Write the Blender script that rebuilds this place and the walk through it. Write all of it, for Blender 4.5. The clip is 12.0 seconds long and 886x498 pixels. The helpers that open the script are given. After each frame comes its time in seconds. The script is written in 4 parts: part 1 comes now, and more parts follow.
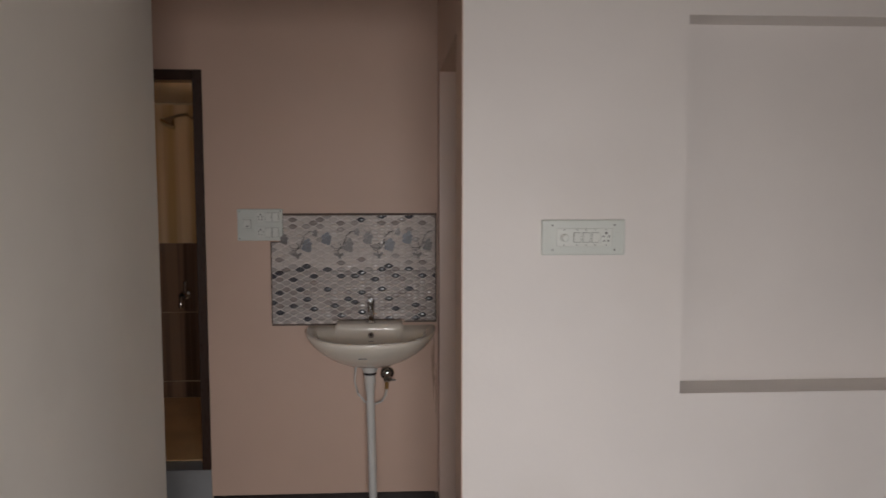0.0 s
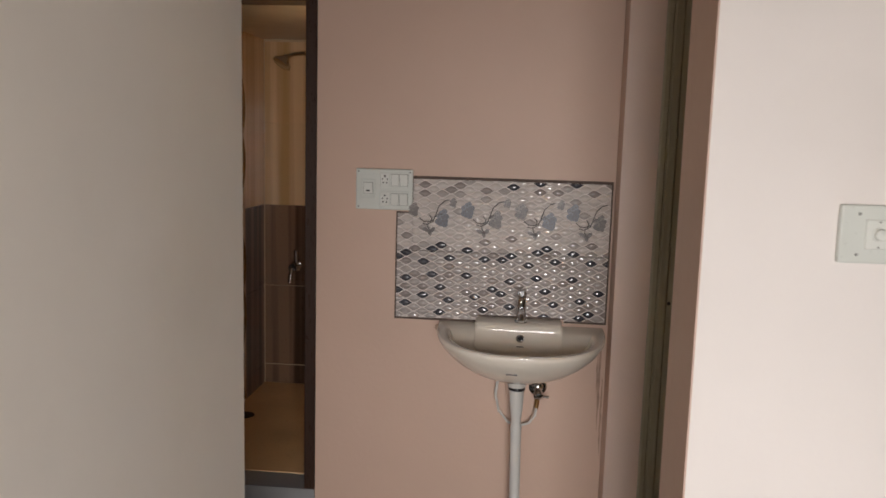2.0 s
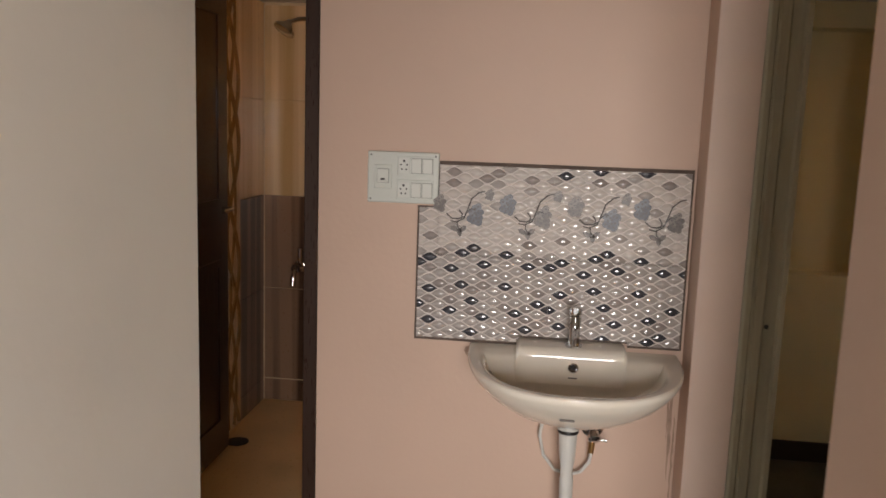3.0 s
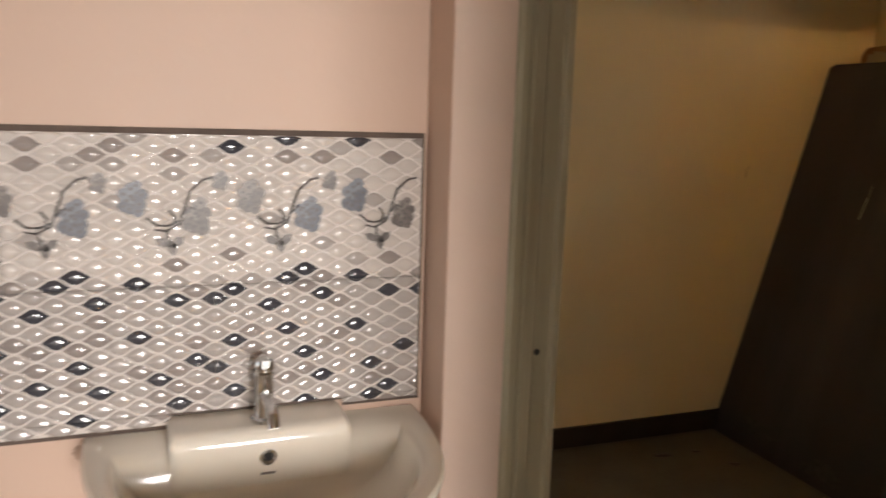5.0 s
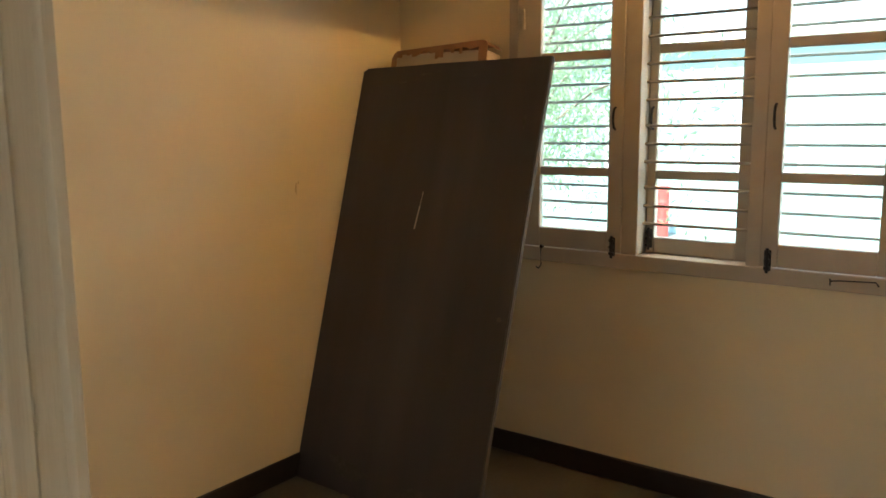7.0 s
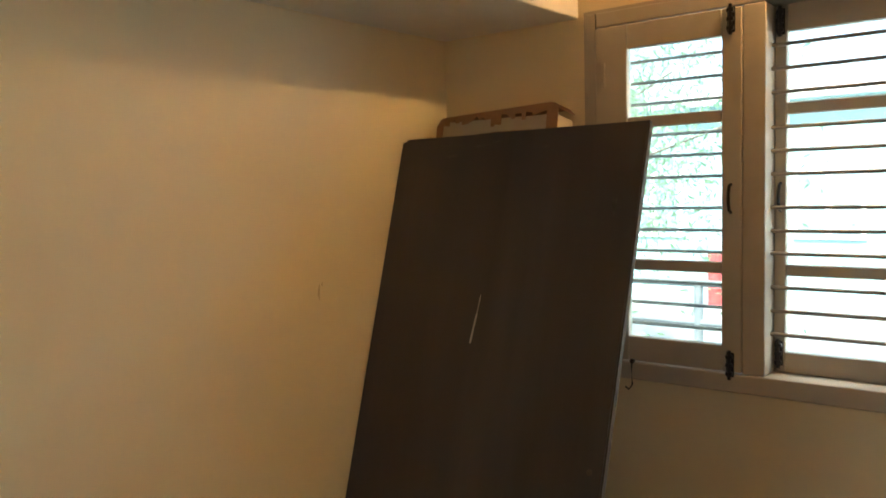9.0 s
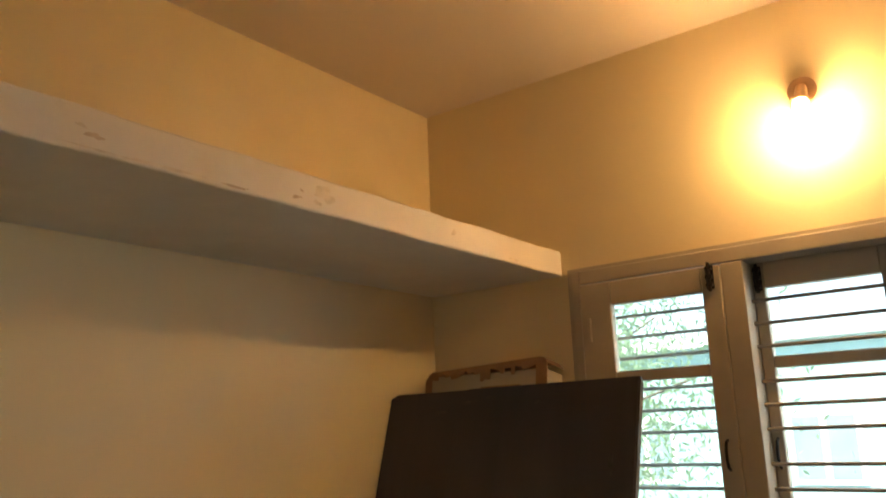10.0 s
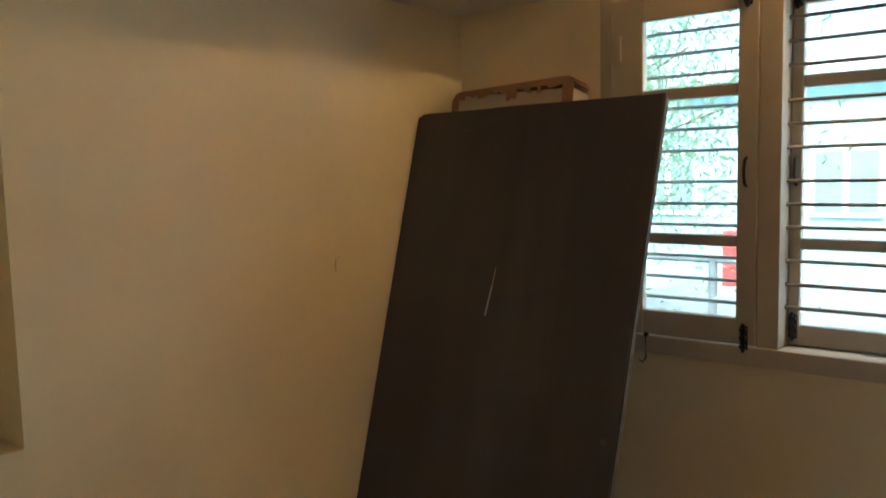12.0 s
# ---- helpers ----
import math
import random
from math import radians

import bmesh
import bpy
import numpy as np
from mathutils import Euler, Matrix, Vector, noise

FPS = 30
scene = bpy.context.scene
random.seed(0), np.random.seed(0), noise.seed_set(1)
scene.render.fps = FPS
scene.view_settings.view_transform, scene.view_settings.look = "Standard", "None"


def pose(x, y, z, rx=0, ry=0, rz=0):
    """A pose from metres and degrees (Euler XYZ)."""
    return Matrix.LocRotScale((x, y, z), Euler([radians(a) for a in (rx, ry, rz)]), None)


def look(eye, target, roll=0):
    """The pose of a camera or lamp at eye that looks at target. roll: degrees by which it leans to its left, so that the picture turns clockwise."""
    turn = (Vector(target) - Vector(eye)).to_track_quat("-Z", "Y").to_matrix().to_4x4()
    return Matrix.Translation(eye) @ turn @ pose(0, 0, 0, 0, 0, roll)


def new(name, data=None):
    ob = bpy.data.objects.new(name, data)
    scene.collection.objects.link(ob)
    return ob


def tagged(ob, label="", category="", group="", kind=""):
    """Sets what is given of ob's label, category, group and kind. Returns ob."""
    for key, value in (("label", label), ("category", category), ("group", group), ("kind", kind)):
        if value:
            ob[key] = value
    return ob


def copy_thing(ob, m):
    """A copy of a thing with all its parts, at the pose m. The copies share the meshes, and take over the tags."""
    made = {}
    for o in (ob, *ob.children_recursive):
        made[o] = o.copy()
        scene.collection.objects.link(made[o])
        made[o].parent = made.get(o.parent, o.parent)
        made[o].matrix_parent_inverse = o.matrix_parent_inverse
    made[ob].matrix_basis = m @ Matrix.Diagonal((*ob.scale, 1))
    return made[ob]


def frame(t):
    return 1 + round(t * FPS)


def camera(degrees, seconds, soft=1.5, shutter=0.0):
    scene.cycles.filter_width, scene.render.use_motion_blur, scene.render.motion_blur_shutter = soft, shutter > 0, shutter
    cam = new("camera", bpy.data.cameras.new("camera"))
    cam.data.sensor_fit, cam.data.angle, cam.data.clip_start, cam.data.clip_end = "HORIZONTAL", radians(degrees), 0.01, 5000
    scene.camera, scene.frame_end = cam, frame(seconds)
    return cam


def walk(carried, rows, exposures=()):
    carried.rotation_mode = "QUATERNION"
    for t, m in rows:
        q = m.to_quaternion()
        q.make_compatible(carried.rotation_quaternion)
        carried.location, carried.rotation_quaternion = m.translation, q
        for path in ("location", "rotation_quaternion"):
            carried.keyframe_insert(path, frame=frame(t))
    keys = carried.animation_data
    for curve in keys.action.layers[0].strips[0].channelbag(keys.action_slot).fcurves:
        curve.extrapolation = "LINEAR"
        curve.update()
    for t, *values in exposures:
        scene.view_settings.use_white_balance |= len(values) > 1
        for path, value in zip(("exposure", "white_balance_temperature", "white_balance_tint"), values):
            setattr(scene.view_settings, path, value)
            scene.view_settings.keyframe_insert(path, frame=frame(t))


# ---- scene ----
cam = camera(57.7, 12.0, soft=1.6, shutter=0.4)
PATH = [
    (0, (0.415, -0.021, 1.582), (0.536, 1.967, 1.403), 0.0),
    (0.5, (0.405, 0.161, 1.587), (0.368, 2.15, 1.384), 0.5),
    (1, (0.366, 0.354, 1.586), (0.174, 2.333, 1.365), 1.0),
    (1.5, (0.300, 0.588, 1.558), (0.065, 2.558, 1.310), 1.7),
    (2, (0.272, 0.841, 1.553), (0.098, 2.814, 1.278), 1.6),
    (2.5, (0.281, 1.139, 1.508), (0.044, 3.104, 1.226), 1.8),
    (2.7, (0.243, 1.253, 1.51), (0.008, 3.218, 1.22), 1.9),
    (4.3, (0.091, 1.996, 1.458), (0.293, 3.962, 1.154), 1.6),
    (4.5, (0.095, 2.076, 1.452), (0.423, 4.024, 1.134), 1.8),
    (5, (0.113, 2.267, 1.454), (0.822, 4.107, 1.12), 1.8),
    (5.5, (0.163, 2.394, 1.45), (1.148, 4.102, 1.117), 1.9),
    (6, (0.237, 2.556, 1.454), (1.579, 4.002, 1.125), 0.1),
    (6.5, (0.31, 2.661, 1.468), (1.83, 3.92, 1.147), -0.4),
    (6.7, (0.351, 2.7, 1.472), (1.93, 3.885, 1.154), 0.1),
    (8.3, (0.787, 3.162, 1.514), (2.386, 4.34, 1.275), -1.7),
    (8.5, (0.848, 3.214, 1.539), (2.432, 4.415, 1.317), -1.7),
    (9, (0.951, 3.282, 1.545), (2.509, 4.527, 1.4), -1.4),
    (9.5, (0.981, 3.293, 1.571), (2.545, 4.539, 1.63), -1.6),
    (10, (0.958, 3.293, 1.589), (2.51, 4.472, 2.038), -2.1),
    (10.5, (0.931, 3.285, 1.586), (2.467, 4.467, 2.079), -2.1),
    (11, (0.909, 3.313, 1.571), (2.494, 4.525, 1.719), -1.7),
    (11.5, (0.94, 3.282, 1.558), (2.491, 4.542, 1.476), -1.2),
    (12, (0.93, 3.274, 1.531), (2.463, 4.543, 1.333), -1.4),
]
EXPOSURES = [(0, -0.36, 6520, 10), (1.5, 0.24, 6600, 10), (2.5, 0.64, 6800, 10), (4.5, 1.32, 7200, 10), (5.5, 1.8, 6600, 8), (6.5, 2.58, 6450, 7),
             (8.5, 2.72, 6050, 5), (9.5, 2.48, 6050, 6), (10, 2.16, 6700, 9), (10.5, 2.06, 7000, 11), (11, 2.3, 5950, 7), (11.5, 2.26, 5700, 3), (12, 2.27, 5600, 3)]
walk(cam, [(t, look(eye, target, roll)) for t, eye, target, roll in PATH], EXPOSURES)

# ---- world, sun and lamps ----
world = bpy.data.worlds.new("sky")
scene.world = world
world.use_nodes = True
sky = world.node_tree.nodes.new("ShaderNodeTexSky")
sky.sky_type, sky.sun_disc = "NISHITA", False
sky.sun_elevation, sky.sun_rotation = radians(55), radians(-95)
back = world.node_tree.nodes["Background"]
back.inputs["Strength"].default_value = 0.15
world.node_tree.links.new(sky.outputs[0], back.inputs[0])

sun = new("sun", bpy.data.lights.new("sun", "SUN"))
sun.data.energy, sun.data.angle, sun.data.color = 5.0, radians(0.5), (1.0, 0.94, 0.86)
sun.matrix_world = look((-30, -3, 45), (0, 0, 0))

# daylight in the open front door, just behind the start of the walk
day = new("daylight", bpy.data.lights.new("daylight", "AREA"))
day.data.shape, day.data.size, day.data.size_y = "RECTANGLE", 1.0, 1.5
day.data.spread = radians(130)
day.data.energy, day.data.color = 45.0, (0.975, 0.945, 0.96)
day.matrix_world = look((0.62, -1.03, 1.2), (0.6, 1.0, 0.0))
# daylight at the far end of the lobby before the bathroom
day4 = new("lobby_daylight", bpy.data.lights.new("lobby_daylight", "AREA"))
day4.data.shape, day4.data.size, day4.data.size_y = "RECTANGLE", 0.7, 1.3
day4.data.energy, day4.data.color = 1.8, (0.95, 0.96, 1.0)
day4.matrix_world = look((-3.18, 3.1, 1.3), (0, 3.1, 1.2))
# sky light falling aslant into the bedroom window
day3 = new("sky_daylight", bpy.data.lights.new("sky_daylight", "AREA"))
day3.data.shape, day3.data.size, day3.data.size_y = "RECTANGLE", 1.4, 1.5
day3.data.energy, day3.data.color = 10.5, (0.85, 0.96, 0.97)
day3.matrix_world = look((4.45, 2.35, 1.85), (2.0, 5.2, 0.9))
# and steeply from above its head
day5 = new("high_sky_daylight", bpy.data.lights.new("high_sky_daylight", "AREA"))
day5.data.shape, day5.data.size, day5.data.size_y = "RECTANGLE", 1.6, 0.9
day5.data.energy, day5.data.color = 15.0, (0.85, 0.96, 0.97)
day5.matrix_world = look((4.15, 3.8, 2.75), (2.4, 3.8, 0.9))

# ---- materials ----
def mat(name, colour, rough=0.6, metal=0.0, var=0.08, scale=6.0, bump=0.0, fine=90.0, stain=None, amount=0.0,
        stretch=(1, 1, 1), coat=0.0, rand=0.0):
    m = bpy.data.materials.new(name)
    m.use_nodes = True
    nt = m.node_tree
    n, l = nt.nodes, nt.links
    b = n["Principled BSDF"]
    b.inputs["Metallic"].default_value = metal
    b.inputs["Coat Weight"].default_value = coat
    co = n.new("ShaderNodeTexCoord")
    mp = n.new("ShaderNodeMapping")
    mp.inputs["Scale"].default_value = stretch
    l.new(co.outputs["Object"], mp.inputs[0])
    n1 = n.new("ShaderNodeTexNoise")
    n1.inputs["Scale"].default_value, n1.inputs["Detail"].default_value = scale, 5.0
    l.new(mp.outputs[0], n1.inputs["Vector"])
    n2 = n.new("ShaderNodeTexNoise")
    n2.inputs["Scale"].default_value, n2.inputs["Detail"].default_value = fine, 3.0
    l.new(mp.outputs[0], n2.inputs["Vector"])
    rp = n.new("ShaderNodeValToRGB")
    lo = tuple(max(0, c * (1 - var)) for c in colour)
    hi = tuple(min(1, c * (1 + var)) for c in colour)
    rp.color_ramp.elements[0].position, rp.color_ramp.elements[1].position = 0.3, 0.7
    rp.color_ramp.elements[0].color, rp.color_ramp.elements[1].color = (*lo, 1), (*hi, 1)
    l.new(n1.outputs[0], rp.inputs[0])
    last = rp.outputs[0]
    if stain:
        n3 = n.new("ShaderNodeTexNoise")
        n3.inputs["Scale"].default_value, n3.inputs["Detail"].default_value = scale * 0.6, 6.0
        l.new(mp.outputs[0], n3.inputs["Vector"])
        r3 = n.new("ShaderNodeValToRGB")
        r3.color_ramp.elements[0].position, r3.color_ramp.elements[1].position = 0.56, 0.72
        r3.color_ramp.elements[0].color, r3.color_ramp.elements[1].color = (0, 0, 0, 1), (amount, amount, amount, 1)
        l.new(n3.outputs[0], r3.inputs[0])
        mx = n.new("ShaderNodeMixRGB")
        mx.inputs[2].default_value = (*stain, 1)
        l.new(r3.outputs[0], mx.inputs[0])
        l.new(last, mx.inputs[1])
        last = mx.outputs[0]
    if rand:
        oi = n.new("ShaderNodeObjectInfo")
        mr = n.new("ShaderNodeMapRange")
        mr.inputs[3].default_value, mr.inputs[4].default_value = 1 - rand, 1 + rand
        l.new(oi.outputs["Random"], mr.inputs[0])
        hs = n.new("ShaderNodeHueSaturation")
        l.new(mr.outputs[0], hs.inputs["Value"])
        l.new(last, hs.inputs["Color"])
        last = hs.outputs[0]
    l.new(last, b.inputs["Base Color"])
    rr = n.new("ShaderNodeMapRange")
    rr.inputs[3].default_value, rr.inputs[4].default_value = max(0.02, rough - 0.08), min(1, rough + 0.08)
    l.new(n2.outputs[0], rr.inputs[0])
    l.new(rr.outputs[0], b.inputs["Roughness"])
    if bump:
        bp = n.new("ShaderNodeBump")
        bp.inputs["Strength"].default_value, bp.inputs["Distance"].default_value = bump, 0.004
        ad = n.new("ShaderNodeMath")
        ad.operation = "ADD"
        l.new(n1.outputs[0], ad.inputs[0])
        l.new(n2.outputs[0], ad.inputs[1])
        l.new(ad.outputs[0], bp.inputs["Height"])
        l.new(bp.outputs[0], b.inputs["Normal"])
    return m


def stripes(name, a, b_, scale, axis, rough=0.3):
    """Glazed tile with soft upright streaks."""
    m = mat(name, a, rough, var=0.1, scale=3.0, coat=0.3)
    nt = m.node_tree
    n, l = nt.nodes, nt.links
    co = n.new("ShaderNodeTexCoord")
    mp = n.new("ShaderNodeMapping")
    mp.inputs["Scale"].default_value = (scale, scale, 0.25)
    l.new(co.outputs["Object"], mp.inputs[0])
    ns = n.new("ShaderNodeTexNoise")
    ns.inputs["Scale"].default_value, ns.inputs["Detail"].default_value = 1.0, 4.0
    l.new(mp.outputs[0], ns.inputs["Vector"])
    rp = n.new("ShaderNodeValToRGB")
    e = rp.color_ramp.elements
    e[0].position, e[1].position = 0.4, 0.62
    e[0].color, e[1].color = (*a, 1), (*b_, 1)
    l.new(ns.outputs[0], rp.inputs[0])
    l.new(rp.outputs[0], n["Principled BSDF"].inputs["Base Color"])
    return m


def glow(name, colour, strength):
    m = bpy.data.materials.new(name)
    m.use_nodes = True
    b = m.node_tree.nodes["Principled BSDF"]
    b.inputs["Base Color"].default_value = (0.8, 0.8, 0.8, 1)
    b.inputs["Emission Color"].default_value = (*colour, 1)
    b.inputs["Emission Strength"].default_value = strength
    return m


def pane_mat():
    m = bpy.data.materials.new("pane_glass")
    m.use_nodes = True
    n, l = m.node_tree.nodes, m.node_tree.links
    n.remove(n["Principled BSDF"])
    tr, gl, mx, fr = (n.new("ShaderNode" + k) for k in ("BsdfTransparent", "BsdfGlossy", "MixShader", "Fresnel"))
    tr.inputs[0].default_value = (0.86, 0.93, 0.92, 1)
    gl.inputs["Roughness"].default_value = 0.03
    l.new(fr.outputs[0], mx.inputs[0])
    l.new(tr.outputs[0], mx.inputs[1])
    l.new(gl.outputs[0], mx.inputs[2])
    # thin white veil mixed in to imitate haze over the bright outdoors
    veil, both = n.new("ShaderNodeBsdfTranslucent"), n.new("ShaderNodeMixShader")
    veil.inputs[0].default_value = (0.8, 0.85, 0.83, 1)
    both.inputs[0].default_value = 0.012
    l.new(mx.outputs[0], both.inputs[1])
    l.new(veil.outputs[0], both.inputs[2])
    l.new(both.outputs[0], n["Material Output"].inputs[0])
    return m


M_WHITE = mat("white_wall_paint", (0.76, 0.71, 0.67), 0.55, var=0.03, scale=2.2, bump=0.12, fine=60, stain=(0.62, 0.56, 0.5), amount=0.25)
M_GREY = mat("pale_wall_paint", (0.79, 0.745, 0.675), 0.55, var=0.03, scale=2.0, bump=0.12, fine=60, stain=(0.55, 0.51, 0.46), amount=0.3)
# the wall's pink, lightened to stand in for light on the reveal
M_REVEAL = mat("lit_pink_reveal_paint", (0.72, 0.55, 0.46), 0.36, var=0.03, scale=3.0, bump=0.14, fine=60, stain=(0.6, 0.46, 0.4), amount=0.25)
M_PINK = mat("pink_wall_paint", (0.585, 0.412, 0.318), 0.5, var=0.035, scale=2.4, bump=0.14, fine=60, stain=(0.5, 0.36, 0.29), amount=0.3)
M_CREAM = mat("cream_wall_paint", (0.745, 0.63, 0.405), 0.5, var=0.035, scale=2.0, bump=0.14, fine=55, stain=(0.55, 0.41, 0.25), amount=0.25)
M_CEIL = mat("ceiling_paint", (0.64, 0.56, 0.48), 0.6, var=0.03, scale=2.0, bump=0.1)
M_SLAB = mat("shelf_concrete_paint", (0.74, 0.69, 0.62), 0.6, var=0.05, scale=5.0, bump=0.3, fine=40, stain=(0.56, 0.48, 0.38), amount=0.4)
M_FLOOR = mat("grey_cement_floor", (0.095, 0.083, 0.066), 0.5, var=0.25, scale=3.0, bump=0.15, fine=50, stain=(0.04, 0.032, 0.024), amount=0.85)
M_SKIRT = mat("black_skirting", (0.022, 0.016, 0.014), 0.35, var=0.2, scale=9.0, bump=0.1)
M_STEP = mat("grey_cement_step", (0.24, 0.24, 0.24), 0.6, var=0.12, scale=6.0, bump=0.2)
M_FRAME = mat("grey_green_painted_wood", (0.38, 0.345, 0.245), 0.6, var=0.12, scale=3.0, bump=0.2, fine=40, stretch=(8, 8, 0.6), stain=(0.25, 0.22, 0.15), amount=0.6)
M_WINF = mat("beige_painted_window_wood", (0.42, 0.36, 0.28), 0.45, var=0.08, scale=5.0, bump=0.15, fine=50, stain=(0.28, 0.23, 0.17), amount=0.4)
M_BLACK = mat("black_iron", (0.02, 0.018, 0.018), 0.4, 0.5, var=0.2)
M_ROD = mat("painted_steel_rod", (0.32, 0.28, 0.23), 0.45, 0.2, var=0.12, scale=12)
M_DARKW = mat("dark_brown_polished_wood", (0.035, 0.018, 0.012), 0.3, var=0.25, scale=3.0, fine=50, bump=0.1, stretch=(6, 6, 0.5), coat=0.3)
M_DOORB = mat("dull_dark_brown_board", (0.051, 0.043, 0.047), 0.36, var=0.18, scale=2.5, bump=0.08, fine=70, stretch=(2.2, 1, 0.3), stain=(0.086, 0.075, 0.078), amount=0.6)
M_EDGE = mat("worn_board_edge", (0.10, 0.083, 0.066), 0.7, var=0.2, scale=20)
M_SCRAT = mat("pale_scratch", (0.45, 0.42, 0.38), 0.7, var=0.1)
M_CARD = mat("brown_cardboard", (0.34, 0.19, 0.10), 0.8, var=0.2, scale=9.0, bump=0.3, stain=(0.14, 0.07, 0.04), amount=0.7)
M_FOAM = mat("white_packing_sheet", (0.52, 0.44, 0.34), 0.8, var=0.08, scale=8.0, bump=0.2)
M_PLATE = mat("white_switch_plastic", (0.60, 0.62, 0.57), 0.3, var=0.02, scale=10)
M_SWITCH = mat("ivory_switch_plastic", (0.68, 0.69, 0.64), 0.25, var=0.02, scale=10)
M_GRIME = mat("brown_drip_grime", (0.36, 0.24, 0.18), 0.7, var=0.2, scale=30)
M_CRMARK = mat("brown_smear_on_cream", (0.55, 0.43, 0.26), 0.6, var=0.1, scale=40)
M_SMUDGE = mat("brown_hand_smudge", (0.67, 0.60, 0.51), 0.7, var=0.15, scale=40)
M_CHIP = mat("chipped_cement", (0.53, 0.43, 0.33), 0.8, var=0.2, scale=40)
M_DUST = mat("dust_on_board", (0.062, 0.057, 0.054), 0.5, var=0.3, scale=30)
M_GAP = mat("shadow_gap_plastic", (0.22, 0.22, 0.2), 0.5, var=0.1)
M_HOLE = mat("dark_hole", (0.02, 0.02, 0.02), 0.6, var=0.1)
M_CERAM = mat("cream_glazed_ceramic", (0.87, 0.80, 0.69), 0.12, var=0.04, scale=3.0, coat=0.5, stain=(0.5, 0.44, 0.34), amount=0.35)
M_CHROME = mat("chrome", (0.62, 0.62, 0.62), 0.12, 1.0, var=0.05)
M_BRASS = mat("dull_brass", (0.42, 0.25, 0.1), 0.35, 1.0, var=0.15)
M_PVC = mat("white_plastic_pipe", (0.62, 0.60, 0.56), 0.35, var=0.05, scale=8, stain=(0.42, 0.38, 0.32), amount=0.3)
M_GROUT = mat("dark_brown_grout", (0.10, 0.07, 0.055), 0.8, var=0.25, scale=20, bump=0.4)
M_TBASE = mat("pearl_white_tile", (0.66, 0.60, 0.555), 0.36, var=0.04, scale=8, coat=0.1)
M_TPEARL = mat("pearl_white_lozenge_glaze", (0.58, 0.525, 0.485), 0.13, var=0.04, scale=8, coat=0.7)
M_TRIDGE = mat("white_ridge_glaze", (0.78, 0.72, 0.68), 0.2, var=0.03, scale=8, coat=0.8)
M_TLITE = mat("pale_grey_glaze", (0.40, 0.36, 0.335), 0.12, var=0.06, scale=20, coat=0.7)
M_TMID = mat("grey_brown_glaze", (0.29, 0.25, 0.232), 0.12, var=0.08, scale=20, coat=0.7)
M_TDARK = mat("dark_slate_glaze", (0.05, 0.05, 0.06), 0.1, var=0.15, scale=20, coat=1.0)
M_BLUE = mat("blue_grey_petal_glaze", (0.092, 0.096, 0.118), 0.4, var=0.3, scale=90)
M_TAUPE = mat("taupe_petal_glaze", (0.13, 0.108, 0.097), 0.4, var=0.3, scale=90)
M_BLUE2 = mat("pale_blue_petal_glaze", (0.145, 0.15, 0.178), 0.4, var=0.2, scale=90)
M_TAUPE2 = mat("pale_taupe_petal_glaze", (0.20, 0.17, 0.155), 0.4, var=0.2, scale=90)
M_VINE = mat("grey_vine_glaze", (0.085, 0.075, 0.07), 0.4, var=0.1, scale=30)
M_BCREAM = stripes("cream_streaked_tile", (0.56, 0.37, 0.18), (0.78, 0.60, 0.38), 12.0, 0)
M_BBROWN = stripes("brown_streaked_tile", (0.07, 0.036, 0.02), (0.27, 0.165, 0.105), 16.0, 0)
M_FILL = mat("pale_filler", (0.62, 0.50, 0.34), 0.6, var=0.08, scale=20)
M_BDECO = mat("gold_brown_border_glaze", (0.26, 0.15, 0.06), 0.25, var=0.2, scale=12, coat=0.3)
M_BFLOOR = mat("cream_floor_tile", (0.72, 0.50, 0.27), 0.3, var=0.08, scale=4.0, stain=(0.42, 0.27, 0.12), amount=0.4)
M_PANE = pane_mat()
M_BULB = glow("warm_bulb_glass", (1.0, 0.585, 0.235), 152.0)
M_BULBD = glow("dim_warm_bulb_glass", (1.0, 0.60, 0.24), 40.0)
M_HOLDER = mat("brown_bakelite", (0.42, 0.28, 0.18), 0.3, var=0.1)
M_GROUND = mat("dry_earth_ground", (0.19, 0.185, 0.17), 0.9, var=0.2, scale=0.7, fine=20, bump=0.3)
M_BARK = mat("grey_brown_bark", (0.16, 0.12, 0.085), 0.85, var=0.3, scale=8, bump=0.5)
M_LEAF = mat("green_leaf", (0.12, 0.17, 0.085), 0.5, var=0.35, scale=3.0)
_n, _l = M_LEAF.node_tree.nodes, M_LEAF.node_tree.links
_t, _m = _n.new("ShaderNodeBsdfTranslucent"), _n.new("ShaderNodeMixShader")
_t.inputs[0].default_value, _m.inputs[0].default_value = (0.48, 0.60, 0.36, 1), 0.6
_l.new(_n["Principled BSDF"].outputs[0], _m.inputs[1])
_l.new(_t.outputs[0], _m.inputs[2])
_l.new(_m.outputs[0], _n["Material Output"].inputs[0])
M_OUTW = mat("white_outer_wall", (0.78, 0.76, 0.72), 0.7, var=0.05, scale=1.0, bump=0.1)
M_RAIL = mat("weathered_grey_rail_paint", (0.13, 0.135, 0.135), 0.6, var=0.2, scale=9)
M_TEAL = mat("pale_teal_paint", (0.30, 0.46, 0.47), 0.6, var=0.08, scale=1.5)
M_RED = mat("red_paint", (0.5, 0.05, 0.04), 0.5, var=0.1)
M_DGLASS = mat("dark_window_glass", (0.2, 0.27, 0.29), 0.1, var=0.1)


